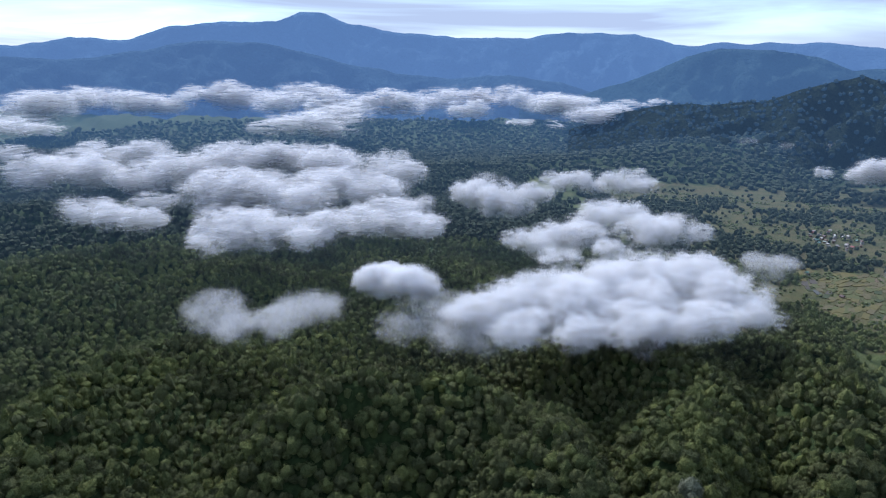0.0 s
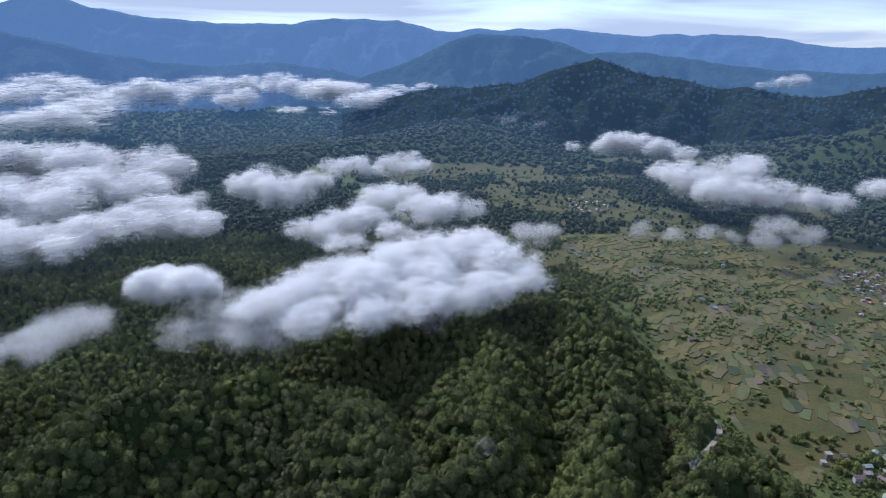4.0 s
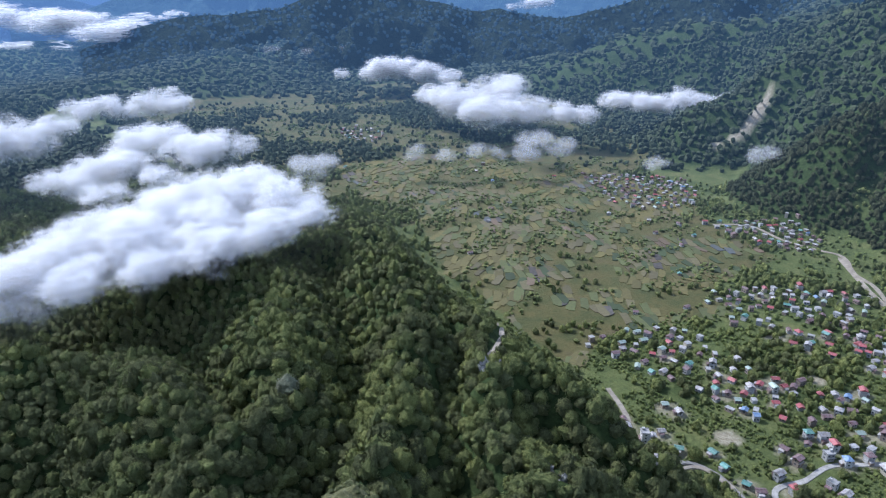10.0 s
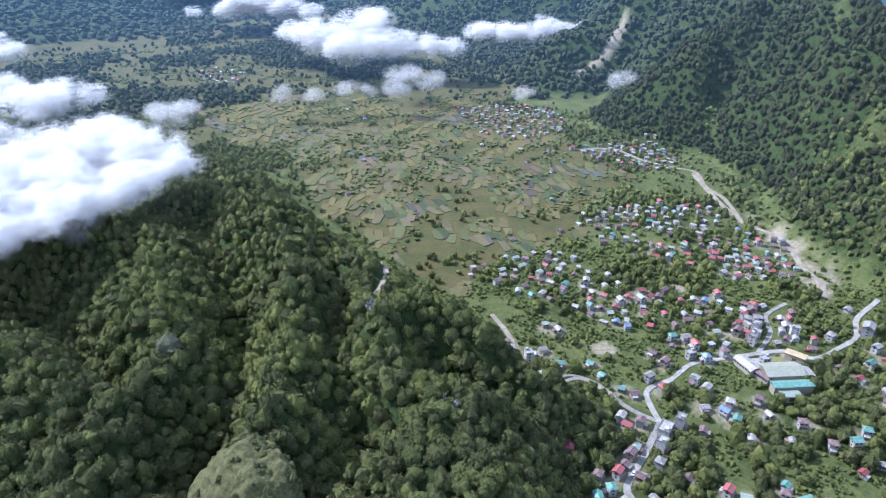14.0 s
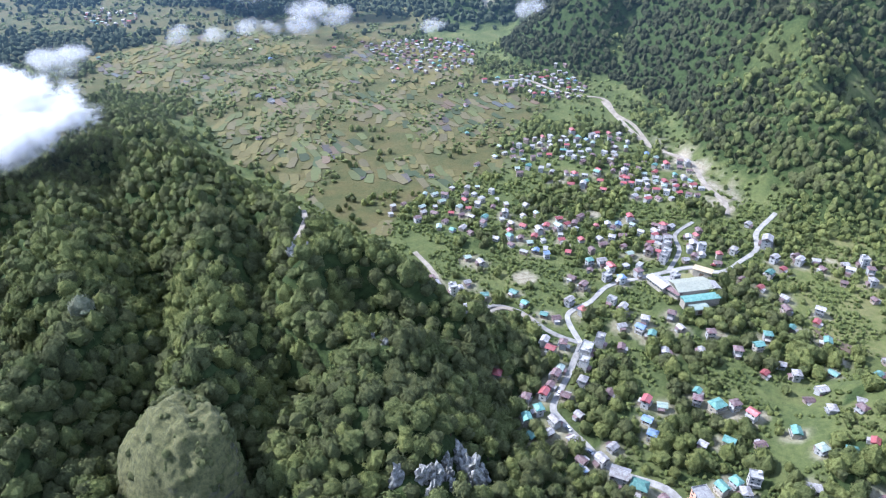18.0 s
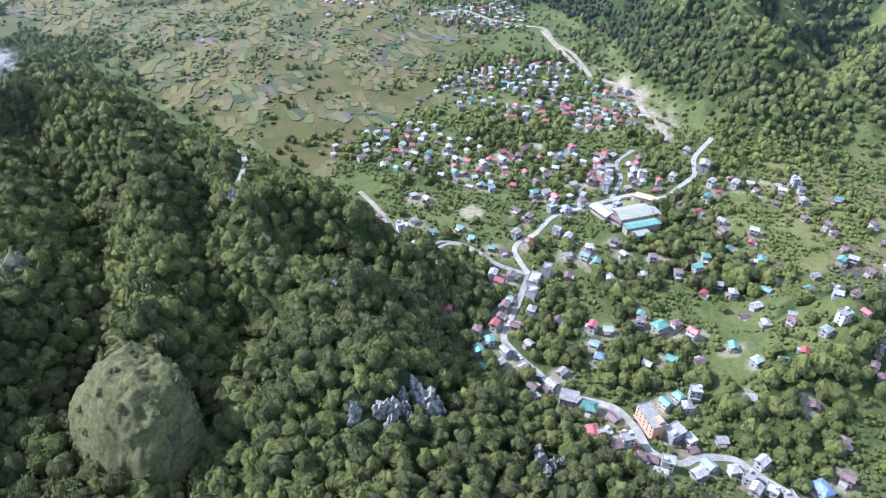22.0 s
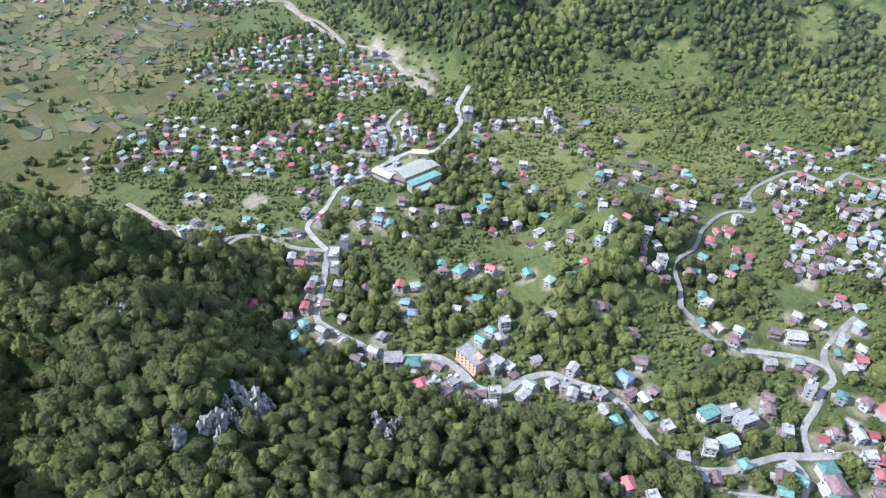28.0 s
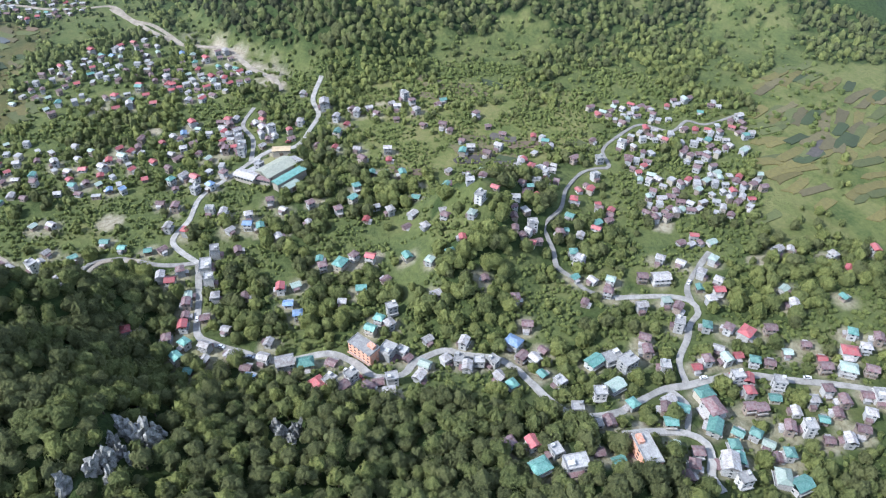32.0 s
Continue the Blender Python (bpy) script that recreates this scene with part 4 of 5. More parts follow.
M_TYRE = painted("tyre_rubber", (0.03, 0.03, 0.03), (0.05, 0.05, 0.05), 0.9)
CAR_SPOTS = [(250, 35), (246, 31), (243, 27), (240, 18), (243, 10), (268, 90), (270, 97), (277, 108), (236, -158), (238, -175), (262, 60), (300, 126), (233, -215), (312, -176), (495, 92)]
cars = [car(painted("white_car_paint", (0.75, 0.75, 0.75), (0.6, 0.6, 0.6), 0.3), "white car parked at the roadside"),
        car(painted("silver_car_paint", (0.45, 0.46, 0.48), (0.4, 0.4, 0.4), 0.3, 0.5), "silver car parked at the roadside"),
        car(painted("red_car_paint", (0.4, 0.05, 0.05), (0.3, 0.05, 0.05), 0.3), "dark red car parked at the roadside")]
for i, (x, y) in enumerate(CAR_SPOTS):
    near, turn = road_turn(x, y)
    z = float(height(x, y)) + 0.62
    m = pose(x, y, z, 0, 0, turn + rng.uniform(-6, 6))
    if i < 3:
        cars[i].matrix_basis = m
    else:
        copy_thing(cars[rng.choice((0, 0, 1, 2))], m)


# ---- limestone dome and crags ----
def ico(level):
    bm = bmesh.new()
    bmesh.ops.create_icosphere(bm, subdivisions=level, radius=1)
    v = np.array([tuple(p.co) for p in bm.verts])
    f = np.array([[q.index for q in t.verts] for t in bm.faces])
    bm.free()
    return v, f


def lumps(v, amount, freq, seed):
    o = Vector((seed * 3.7, seed * 1.9, seed * 5.3))
    k = np.array([noise.fractal(Vector(p) * freq + o, 0.8, 2.0, 4) for p in v])
    return v * (1 + amount * k)[:, None]




def dome_material():
    m, nt, b = node_mat("grassy_rock")
    g = nt.nodes.new("ShaderNodeNewGeometry")
    sep = nt.nodes.new("ShaderNodeSeparateXYZ")
    link(nt, g.outputs["Normal"], sep.inputs[0])
    n, n2 = noise_node(nt, 0.5, 6, 0.75), noise_node(nt, 0.12, 4)
    add = nt.nodes.new("ShaderNodeMath")
    add.operation = "MULTIPLY_ADD"
    add.inputs[1].default_value, add.inputs[2].default_value = 0.9, -0.2
    link(nt, n2.outputs[0], add.inputs[0])
    tot = nt.nodes.new("ShaderNodeMath")
    link(nt, sep.outputs[2], tot.inputs[0])
    link(nt, add.outputs[0], tot.inputs[1])
    rock = ramp(nt, n.outputs[0], [(0.3, (0.026, 0.030, 0.022)), (0.7, (0.110, 0.104, 0.080))])
    grass = ramp(nt, n.outputs[0], [(0.3, (0.030, 0.040, 0.012)), (0.5, (0.098, 0.098, 0.034)), (0.75, (0.185, 0.168, 0.066))])
    link(nt, mix_col(nt, ramp(nt, tot.outputs[0], [(0.12, (0, 0, 0)), (0.36, (1, 1, 1))]), rock, grass), b.inputs["Base Color"])
    b.inputs["Roughness"].default_value = 0.95
    bump(nt, b, n.outputs[0], 0.9, 1.5)
    return m


def build_dome():
    v, f = ico(6)
    v = lumps(lumps(v, 0.14, 1.6, 3), 0.03, 7.0, 8)
    v = np.sign(v) * np.abs(v) ** 0.86 * np.array([23, 29, 46])
    v[:, 0] = np.where(v[:, 0] > 9, 9 + (v[:, 0] - 9) * 0.55, v[:, 0] - 0.22 * np.clip(30 - v[:, 2], 0, 60) * (v[:, 0] < 0)) + v[:, 2] * 0.10
    e = tagged(new("rock_dome", None), "rounded limestone dome covered in dry grass", "rock")
    e.location = (112, 222, 38)
    ob = new("rock", mesh_from("rock", v, f, [dome_material()]))
    ob.parent = e
    top = v[(v[:, 2] > 4)]
    pick = np.array([noise.noise(Vector(p) * 0.16) + 0.016 * p[0] > 0.10 for p in top])
    return e, top[pick][::7]


DOME, DOME_SHRUBS = build_dome()
SPOTS.append((112, 222, 13))
CRAGS = [(187, 118, 8), (184, 112, 6), (190, 124, 6), (176, 122, 4), (170, 125, 6), (166, 129, 5), (158, 137, 5), (181, 126, 4), (193, 114, 5), (172, 117, 3), (163, 122, 4), (196, 61, 6), (200, 55, 5), (193, 57, 4), (206, 66, 4), (243, 282, 6), (248, 277, 5), (220, 197, 3), (216, 190, 3), (222, 205, 3)]
cv, cf = ico(3)
for i, (x, y, r) in enumerate(CRAGS):
    v = lumps(cv, 0.75, 2.1, i + 1) * np.array([0.6, 0.55, 1.3]) * r
    ob = new("limestone_crag", mesh_from("limestone_crag", v, cf, [M_ROCK], True))
    ob.matrix_basis = pose(x, y, float(height(x, y)) + r * 0.5, rng.uniform(-12, 12), rng.uniform(-12, 12), rng.uniform(0, 360))
    tagged(ob, "jagged grey limestone crag among the trees", "rock", "limestone crags")
    SPOTS.append((x, y, r * 0.9))


# ---- fields: plots with low banks ----
PLOT_COLOURS = [((0.125, 0.106, 0.030), (0.096, 0.086, 0.028)), ((0.088, 0.098, 0.030), (0.066, 0.077, 0.025)), ((0.115, 0.098, 0.045), (0.09, 0.079, 0.037)),
                ((0.140, 0.100, 0.062), (0.11, 0.08, 0.052)), ((0.064, 0.056, 0.050), (0.082, 0.072, 0.062)), ((0.090, 0.100, 0.104), (0.066, 0.072, 0.068)), ((0.044, 0.064, 0.023), (0.034, 0.048, 0.018))]
PLOT_MATS = [painted(f"plot_{n}", a, b, 0.9, 0, 0.25) for n, (a, b) in zip(("yellow_rice", "green_rice", "dry_rice", "bare_soil", "dark_soil", "flooded", "young_crop"), PLOT_COLOURS)]


def plots(area, sx, sy, turn, limit, holder, keep):
    c, s = math.cos(turn), math.sin(turn)
    cx, cy = sum(p[0] for p in area) / len(area), sum(p[1] for p in area) / len(area)
    R_ = max(math.hypot(p[0] - cx, p[1] - cy) for p in area)
    n, made, rest = int(R_ / min(sx, sy)) + 1, 0, ([], [], [])
    cells = [(i, j) for i in range(-n, n) for j in range(-n, n)]
    spots = []
    for i, j in cells:
        u, v = (i + rng.uniform(-0.2, 0.2) + 0.5 * (j % 2)) * sx, (j + rng.uniform(-0.2, 0.2)) * sy
        v += 14 * math.sin(u / 55.0) + 6 * math.sin(u / 21.0 + j)
        spots.append((cx + c * u - s * v, cy + s * u + c * v))
    P = np.array(spots)
    ok = inside(P[:, 0], P[:, 1], area) & (fbm(P[:, 0] / 42, P[:, 1] / 42, 31, 3) < 0.6) & (fbm(P[:, 0] / 60, P[:, 1] / 60, 91, 2) < keep)
    P = P[ok]
    H = height(P[:, 0], P[:, 1])
    order = np.argsort(np.hypot(P[:, 0] - 400, P[:, 1] - 100))
    tone = fbm(P[:, 0] / 70, P[:, 1] / 70, 93, 2)
    for q in order:
        x, y = P[q]
        k = rng.uniform(0, 1) * 0.5 + tone[q] * 0.75
        mat = PLOT_MATS[0 if k < 0.5 else 1 if k < 0.64 else 2 if k < 0.78 else 6 if k < 0.88 else rng.choice((3, 4, 5, 2))]
        w, d = sx * rng.uniform(0.46, 0.72), sy * rng.uniform(0.48, 0.62)
        bend = rng.uniform(-0.3, 0.3)
        tw = rng.uniform(-0.3, 0.3) + 1.1 * (tone[q] - 0.5)
        c, s = math.cos(turn + tw), math.sin(turn + tw)
        m = 14
        ring = []
        for t in range(m):
            a = 2 * math.pi * t / m
            ex = math.copysign(abs(math.cos(a)) ** 0.3, math.cos(a)) * w * rng.uniform(0.74, 1.12)
            ey = math.copysign(abs(math.sin(a)) ** 0.3, math.sin(a)) * d * rng.uniform(0.74, 1.12) + bend * ex * ex / w
            ring.append((c * ex - s * ey, s * ex + c * ey))
        top = 0.25 + rng.uniform(0, 0.4)
        V = [(px, py, top) for px, py in ring] + [(px * 1.04, py * 1.04, -3.0) for px, py in ring]
        F = [list(range(m))] + [[t, m + t, m + (t + 1) % m, (t + 1) % m] for t in range(m)]
        if made < limit:
            me = bpy.data.meshes.new("field_plot")
            me.from_pydata(V, [], F)
            me.materials.append(mat)
            ob = new("field_plot", me)
            ob.location, ob.parent = (x, y, H[q] + 0.2), holder
            made += 1
        else:
            b = len(rest[0])
            rest[0].extend((px + x, py + y, pz + H[q] + 0.2) for px, py, pz in V)
            rest[1].extend([b + i for i in fc] for fc in F)
            rest[2].extend([PLOT_MATS.index(mat)] * len(F))
    if rest[0]:
        me = bpy.data.meshes.new("far_plots")
        me.from_pydata(rest[0], [], rest[1])
        for mt in PLOT_MATS:
            me.materials.append(mt)
        me.polygons.foreach_set("material_index", np.array(rest[2], np.int32))
        ob = new("far_plots", me)
        ob.parent = holder
        tagged(ob, kind="stuff")


paddies = tagged(new("rice_terraces", None), "yellow-green rice terraces on the valley floor", "fields", kind="structure")
plots(AREA_PADDIES, 19, 8, 0.9, 300, paddies, 0.72)
gardens = tagged(new("vegetable_terraces", None), "green and brown vegetable terraces beside the town", "fields", kind="structure")
plots(AREA_FIELDS_EAST, 26, 8, -0.9, 280, gardens, 0.62)
meadow_plots = tagged(new("hillside_terraces", None), "grassy terraced plots below the wooded hill", "fields", kind="structure")
plots(AREA_MEADOW, 24, 10, 1.2, 30, meadow_plots, 0.42)


# ---- trees ----
nrng = np.random.default_rng(12)
SP = np.array(SPOTS)


def free(x, y, slack):
    ok = road_distance(x, y) > 3.2 + slack
    for k in range(0, len(SP), 40):
        s = SP[k:k + 40]
        ok &= ~np.any((x[:, None] - s[None, :, 0]) ** 2 + (y[:, None] - s[None, :, 1]) ** 2 < (s[None, :, 2] * 0.8 + slack) ** 2, axis=1)
    return ok


def grid_spots(step, r0, r1, az0, az1):
    n = int(r1 / step) + 1
    i, j = np.meshgrid(np.arange(-n, n), np.arange(-n, n))
    x = (i + nrng.uniform(-0.42, 0.42, i.shape)) * step
    y = (j + nrng.uniform(-0.42, 0.42, i.shape)) * step
    x, y = x.ravel(), y.ravel()
    r, az = np.hypot(x, y), np.degrees(np.arctan2(x, y))
    ok = (r >= r0) & (r < r1) & (az > az0) & (az < az1)
    return x[ok], y[ok]


ICO0 = ico(1)


def crown_shape(seed, fine):
    """A lumpy crown of unit size: a main mass, side lobes and loose leaf clumps."""
    g = np.random.default_rng(seed)
    V, F, n = [], [], 0

    def add(v, f):
        nonlocal n
        V.append(v)
        F.append(f + n)
        n += len(v)
    v, f = ICO0
    add(lumps(v, 0.62, 1.9, seed) * np.array([0.86, 0.86, 0.98]), f)
    for k in range((0, 0, 3)[fine]):
        a, r = g.uniform(0, 2 * np.pi), g.uniform(0.42, 0.75)
        v, f = ICO0
        add(lumps(v, 0.5, 2.2, seed + k + 5) * g.uniform(0.38, 0.56) + np.array([r * np.cos(a), r * np.sin(a), g.uniform(-0.25, 0.55)]), f)
    for k in range((0, 62, 210)[fine]):
        d = g.normal(size=3)
        d[2] = abs(d[2]) * 0.9 - 0.2
        d /= np.linalg.norm(d)
        c = d * g.uniform(0.82, 1.06)
        t = np.cross(d, g.normal(size=3))
        t /= np.linalg.norm(t)
        b = np.cross(d, t) * g.uniform(0.5, 1.0)
        s = g.uniform(0.10, 0.22) if fine > 1 else g.uniform(0.13, 0.27)
        t = t + d * g.uniform(-0.5, 0.5)
        add(np.array([c - t * s, c + b * s, c + t * s]), np.array([[0, 1, 2]]))
    return np.concatenate(V), np.concatenate(F)


def planted(name, x, y, size, squash, shapes, material, label, sink=0.35):
    z = height(x, y)
    pick = nrng.integers(0, len(shapes), len(x))
    turn = nrng.uniform(0, 2 * np.pi, len(x))
    V, F, n = [], [], 0
    for k, (v, f) in enumerate(shapes):
        m = np.where(pick == k)[0]
        if not len(m):
            continue
        c, s = np.cos(turn[m])[:, None], np.sin(turn[m])[:, None]
        px = (v[None, :, 0] * c - v[None, :, 1] * s) * size[m][:, None] + x[m][:, None]
        py = (v[None, :, 0] * s + v[None, :, 1] * c) * size[m][:, None] + y[m][:, None]
        pz = (v[None, :, 2] * squash[m][:, None] + squash[m][:, None] * (1 - sink)) * size[m][:, None] + z[m][:, None]
        V.append(np.stack([px, py, pz], -1).reshape(-1, 3))
        F.append((f[None] + (np.arange(len(m)) * len(v))[:, None, None] + n).reshape(-1, 3))
        n += len(m) * len(v)
    return tagged(new(name, mesh_from(name, np.concatenate(V), np.concatenate(F), [material], True)), label, "trees", kind="stuff")


FINE = [crown_shape(s, 2) for s in range(8)]
MID = [crown_shape(s + 20, 1) for s in range(8)]
FAR = [crown_shape(s + 40, 0) for s in range(6)]


def sample(step, r0, r1, az0, az1, slack):
    x, y = grid_spots(step, r0, r1, az0, az1)
    wood = cover(x, y)[0]
    ok = nrng.uniform(0, 1, len(x)) < wood
    x, y, wood = x[ok], y[ok], wood[ok]
    if slack:
        ok = free(x, y, slack)
        x, y, wood = x[ok], y[ok], wood[ok]
    return x, y, wood


# single trees at the foot of the crags, with trunk and limbs
def tree(seed, material, label):
    e = new("tree", None)
    bm = bmesh.new()
    bmesh.ops.create_cone(bm, segments=7, radius1=0.42, radius2=0.16, depth=9, cap_ends=True, matrix=Matrix.Translation((0, 0, 3.5)))
    trunk = part("trunk", bm, M_BARK, e)
    for k in range(2):
        a = seed + k * 2.1
        bm = bmesh.new()
        bmesh.ops.create_cone(bm, segments=5, radius1=0.15, radius2=0.05, depth=3.4, cap_ends=False, matrix=Matrix.Translation((math.cos(a) * 1.2, math.sin(a) * 1.2, 4.6 + k)) @ Matrix.Rotation(a, 4, "Z") @ Matrix.Rotation(0.9, 4, "Y"))
        part("limb", bm, M_BARK, trunk)
    v, f = FINE[seed]
    ob = new("crown", mesh_from("crown", v * np.array([3.7, 3.7, 4.4]) + np.array([0, 0, 7.2]), f, [material], True))
    ob.parent = e
    return tagged(e, label, "tree", "trees round the crags")


x1, y1, w1 = sample(6.8, 150, 460, -42, 150, 2.0)
d1 = np.hypot(x1 - 190, y1 - 75)
close = np.argsort(d1)[:220]
rest = np.ones(len(x1), bool)
rest[close] = False
kinds = [tree(0, M_PINE, "dark green pine with a rounded crown"), tree(3, M_LEAF, "green broad-crowned tree in the wood"), tree(5, M_BRIGHT, "light green leafy tree in the wood"), tree(6, M_PINE, "tall dark green pine in the wood")]
for i, q in enumerate(close):
    s = nrng.uniform(0.75, 1.25)
    m = pose(x1[q], y1[q], float(height(x1[q], y1[q])) - 0.6, 0, 0, nrng.uniform(0, 360))
    e = kinds[int(nrng.choice((0, 0, 1, 1, 2, 3)))] if i >= 4 else kinds[i]
    ob = copy_thing(e, m) if i >= 4 else e
    ob.matrix_basis = m @ Matrix.Diagonal((s, s, s * nrng.uniform(0.9, 1.2), 1))
pale = tree(2, M_PALE, "pale grey-green flowering tree in the wood")
pale.matrix_basis = pose(138, 339, float(height(138, 339)) + 1.5, 0, 0, 40) @ Matrix.Diagonal((1.9, 1.9, 1.6, 1))
x1, y1, w1 = x1[rest], y1[rest], w1[rest]


def sizes(w, low, high):
    return nrng.uniform(low, high, len(w)) ** 1.0 * (0.6 + 0.4 * w)


def in_kinds(name, x, y, w, low, high, shapes, label):
    k = fbm(x / 60, y / 60, 61, 2) * 0.6 + nrng.uniform(0, 0.55, len(x)) + np.where(w < 0.9, 0.14, 0.0)
    side = (w > 0.9) & (nrng.uniform(0, 1, len(x)) < smooth(590, 860, x) * (0.25 + 0.75 * smooth(-60, 260, y)))
    for nm, mat, m in (("mountain_pines", M_SHADED_PINE, side), ("pines", M_PINE, ~side & (k < 0.55)), ("broadleaf", M_LEAF, ~side & (k >= 0.55) & (k < 0.8)), ("light", M_BRIGHT, ~side & (k >= 0.8))):
        if not m.any():
            continue
        planted(f"{name}_{nm}", x[m], y[m], sizes(w[m], low, high), nrng.uniform(0.95, 1.45, int(m.sum())), shapes, mat, label)


in_kinds("near_wood", x1, y1, w1, 3.0, 6.0, FINE, "dense rounded green treetops of the near wood")
x2, y2, w2 = sample(6.6, 460, 820, -42, 142, 1.8)
in_kinds("middle_wood", x2, y2, w2, 2.6, 5.0, MID, "dense green treetops across the valley slopes")
x5, y5, w5 = sample(7.2, 820, 1150, -42, 100, 1.5)
in_kinds("slope_wood", x5, y5, w5, 2.7, 4.8, MID, "dark green trees on the mountain slopes")
x3, y3, w3 = sample(10.5, 1150, 1800, -42, 75, 0)
planted("distant_forest", x3, y3, sizes(w3, 4.2, 7.0), nrng.uniform(0.8, 1.3, len(x3)), FAR, M_FAR_WOOD, "hazy dark forest across the valley")
x4, y4, w4 = sample(21, 1800, 3000, -42, 66, 0)
planted("last_forest", x4, y4, sizes(w4, 7, 12), nrng.uniform(0.6, 0.9, len(x4)), FAR, M_FAR_WOOD, "blue hazy forest on far hills")

# shrubs and banana clumps between the houses
xs, ys = grid_spots(3.0, 170, 640, 30, 148)
ws = cover(xs, ys)
pick = (ws[0] < 0.85) & (ws[1] < 0.5) & (ws[3] < 0.4) & (np.abs(ws[2] - 0.6) > 0.05) & (fbm(xs / 18, ys / 18, 71, 2) > 0.40) & (nrng.uniform(0, 1, len(xs)) < 0.7)
xs, ys = xs[pick], ys[pick]
pick = free(xs, ys, 0.6)
xs, ys = xs[pick], ys[pick]
planted("shrubs", xs, ys, nrng.uniform(0.6, 2.0, len(xs)), nrng.uniform(0.8, 1.2, len(xs)), FAR, M_SHRUB, "low green shrubs and garden plants between houses")
xf, yf = grid_spots(7, 400, 1750, 8, 70)
wf = cover(xf, yf)
pick = (wf[1] > 0.5) & (fbm(xf / 34, yf / 18, 73, 3) > 0.585)
planted("field_bushes", xf[pick], yf[pick], nrng.uniform(1.0, 3.4, int(pick.sum())), nrng.uniform(0.6, 0.9, int(pick.sum())), FAR, M_LEAF, "dark bushes along the field banks")


xs, ys = grid_spots(6, 560, 1100, 45, 126)
ws = cover(xs, ys)
pick = (ws[1] < 0.5) & (ws[0] < 0.9) & (ws[3] < 0.5) & (nrng.uniform(0, 1, len(xs)) < 0.26)
pick[pick] = free(xs[pick], ys[pick], 0.6)
planted("slope_shrubs", xs[pick], ys[pick], nrng.uniform(1.4, 3.2, int(pick.sum())), nrng.uniform(0.7, 1.1, int(pick.sum())), FAR, M_SHRUB, "scattered shrubs on the grassy mountain side")


def dotted(name, P, low, high, material, label):
    """Clumps of leaves set on given places of a steep slope."""
    V, F, n = [], [], 0
    for k, p in enumerate(P):
        v, f = FAR[k % len(FAR)]
        V.append(v * nrng.uniform(low, high) + p)
        F.append(f + n)
        n += len(v)
    return tagged(new(name, mesh_from(name, np.concatenate(V), np.concatenate(F), [material], True)), label, "trees", kind="stuff")


shrub_cover = dotted("shrub_cover", DOME_SHRUBS, 0.8, 2.2, M_PINE, "dark shrubs growing on the limestone dome")
shrub_cover.parent = DOME
del shrub_cover["category"]
peak = SLOPES["mountain_peak"]
peak = peak[nrng.choice(len(peak), 5000, replace=False)] + nrng.uniform(-8, 8, (5000, 3)) * np.array([1, 1, 0])
dotted("peak_forest", peak, 5, 9, M_PEAK, "hazy forest on the peaked mountain")


# ---- low clouds ----
scene.cycles.transparent_max_bounces = 64


def vapour(name, thick, fine=1.0):
    """White vapour that thins out where little of it is gathered."""
    m = bpy.data.materials.new(name)
    m.use_nodes = True
    nt = m.node_tree
    nt.nodes.clear()
    out, mix = nt.nodes.new("ShaderNodeOutputMaterial"), nt.nodes.new("ShaderNodeMixShader")
    dif, tra, both, clear = (nt.nodes.new(k) for k in ("ShaderNodeBsdfDiffuse", "ShaderNodeBsdfTranslucent", "ShaderNodeMixShader", "ShaderNodeBsdfTransparent"))
    dif.inputs[0].default_value = tra.inputs[0].default_value = (0.88, 0.88, 0.885, 1)
    both.inputs[0].default_value = 0.45
    link(nt, dif.outputs[0], both.inputs[1])
    link(nt, tra.outputs[0], both.inputs[2])
    link(nt, clear.outputs[0], mix.inputs[1])
    link(nt, both.outputs[0], mix.inputs[2])
    gathered = nt.nodes.new("ShaderNodeAttribute")
    gathered.attribute_name = "gathered"
    n, n2 = noise_node(nt, 0.036 * fine, 6, 0.62), noise_node(nt, 0.13 * fine, 5, 0.65)
    total = nt.nodes.new("ShaderNodeMath")
    total.operation = "MULTIPLY_ADD"
    total.inputs[1].default_value = 6.2
    link(nt, n.outputs[0], total.inputs[0])
    link(nt, gathered.outputs["Fac"], total.inputs[2])
    more = nt.nodes.new("ShaderNodeMath")
    more.operation = "MULTIPLY_ADD"
    more.inputs[1].default_value = 3.0
    link(nt, n2.outputs[0], more.inputs[0])
    link(nt, total.outputs[0], more.inputs[2])
    half = nt.nodes.new("ShaderNodeMath")
    half.operation = "MULTIPLY"
    half.inputs[1].default_value = 0.155
    link(nt, more.outputs[0], half.inputs[0])
    body = ramp(nt, half.outputs[0], [(0.735, (0, 0, 0)), (0.79, (thick * 0.3,) * 3), (0.875, (thick,) * 3)])
    rim = ramp(nt, gathered.outputs["Fac"], [(0.02, (0, 0, 0)), (0.25, (1, 1, 1))])
    link(nt, mix_col(nt, 1.0, body, rim, "MULTIPLY"), mix.inputs[0])
    link(nt, mix.outputs[0], out.inputs[0])
    return m


M_CLOUD, M_WISP = vapour("cloud_vapour", 0.24), vapour("thin_vapour", 0.05)
M_BANK, M_BAND = vapour("bank_vapour", 0.30, 0.6), vapour("band_vapour", 0.45, 0.25)


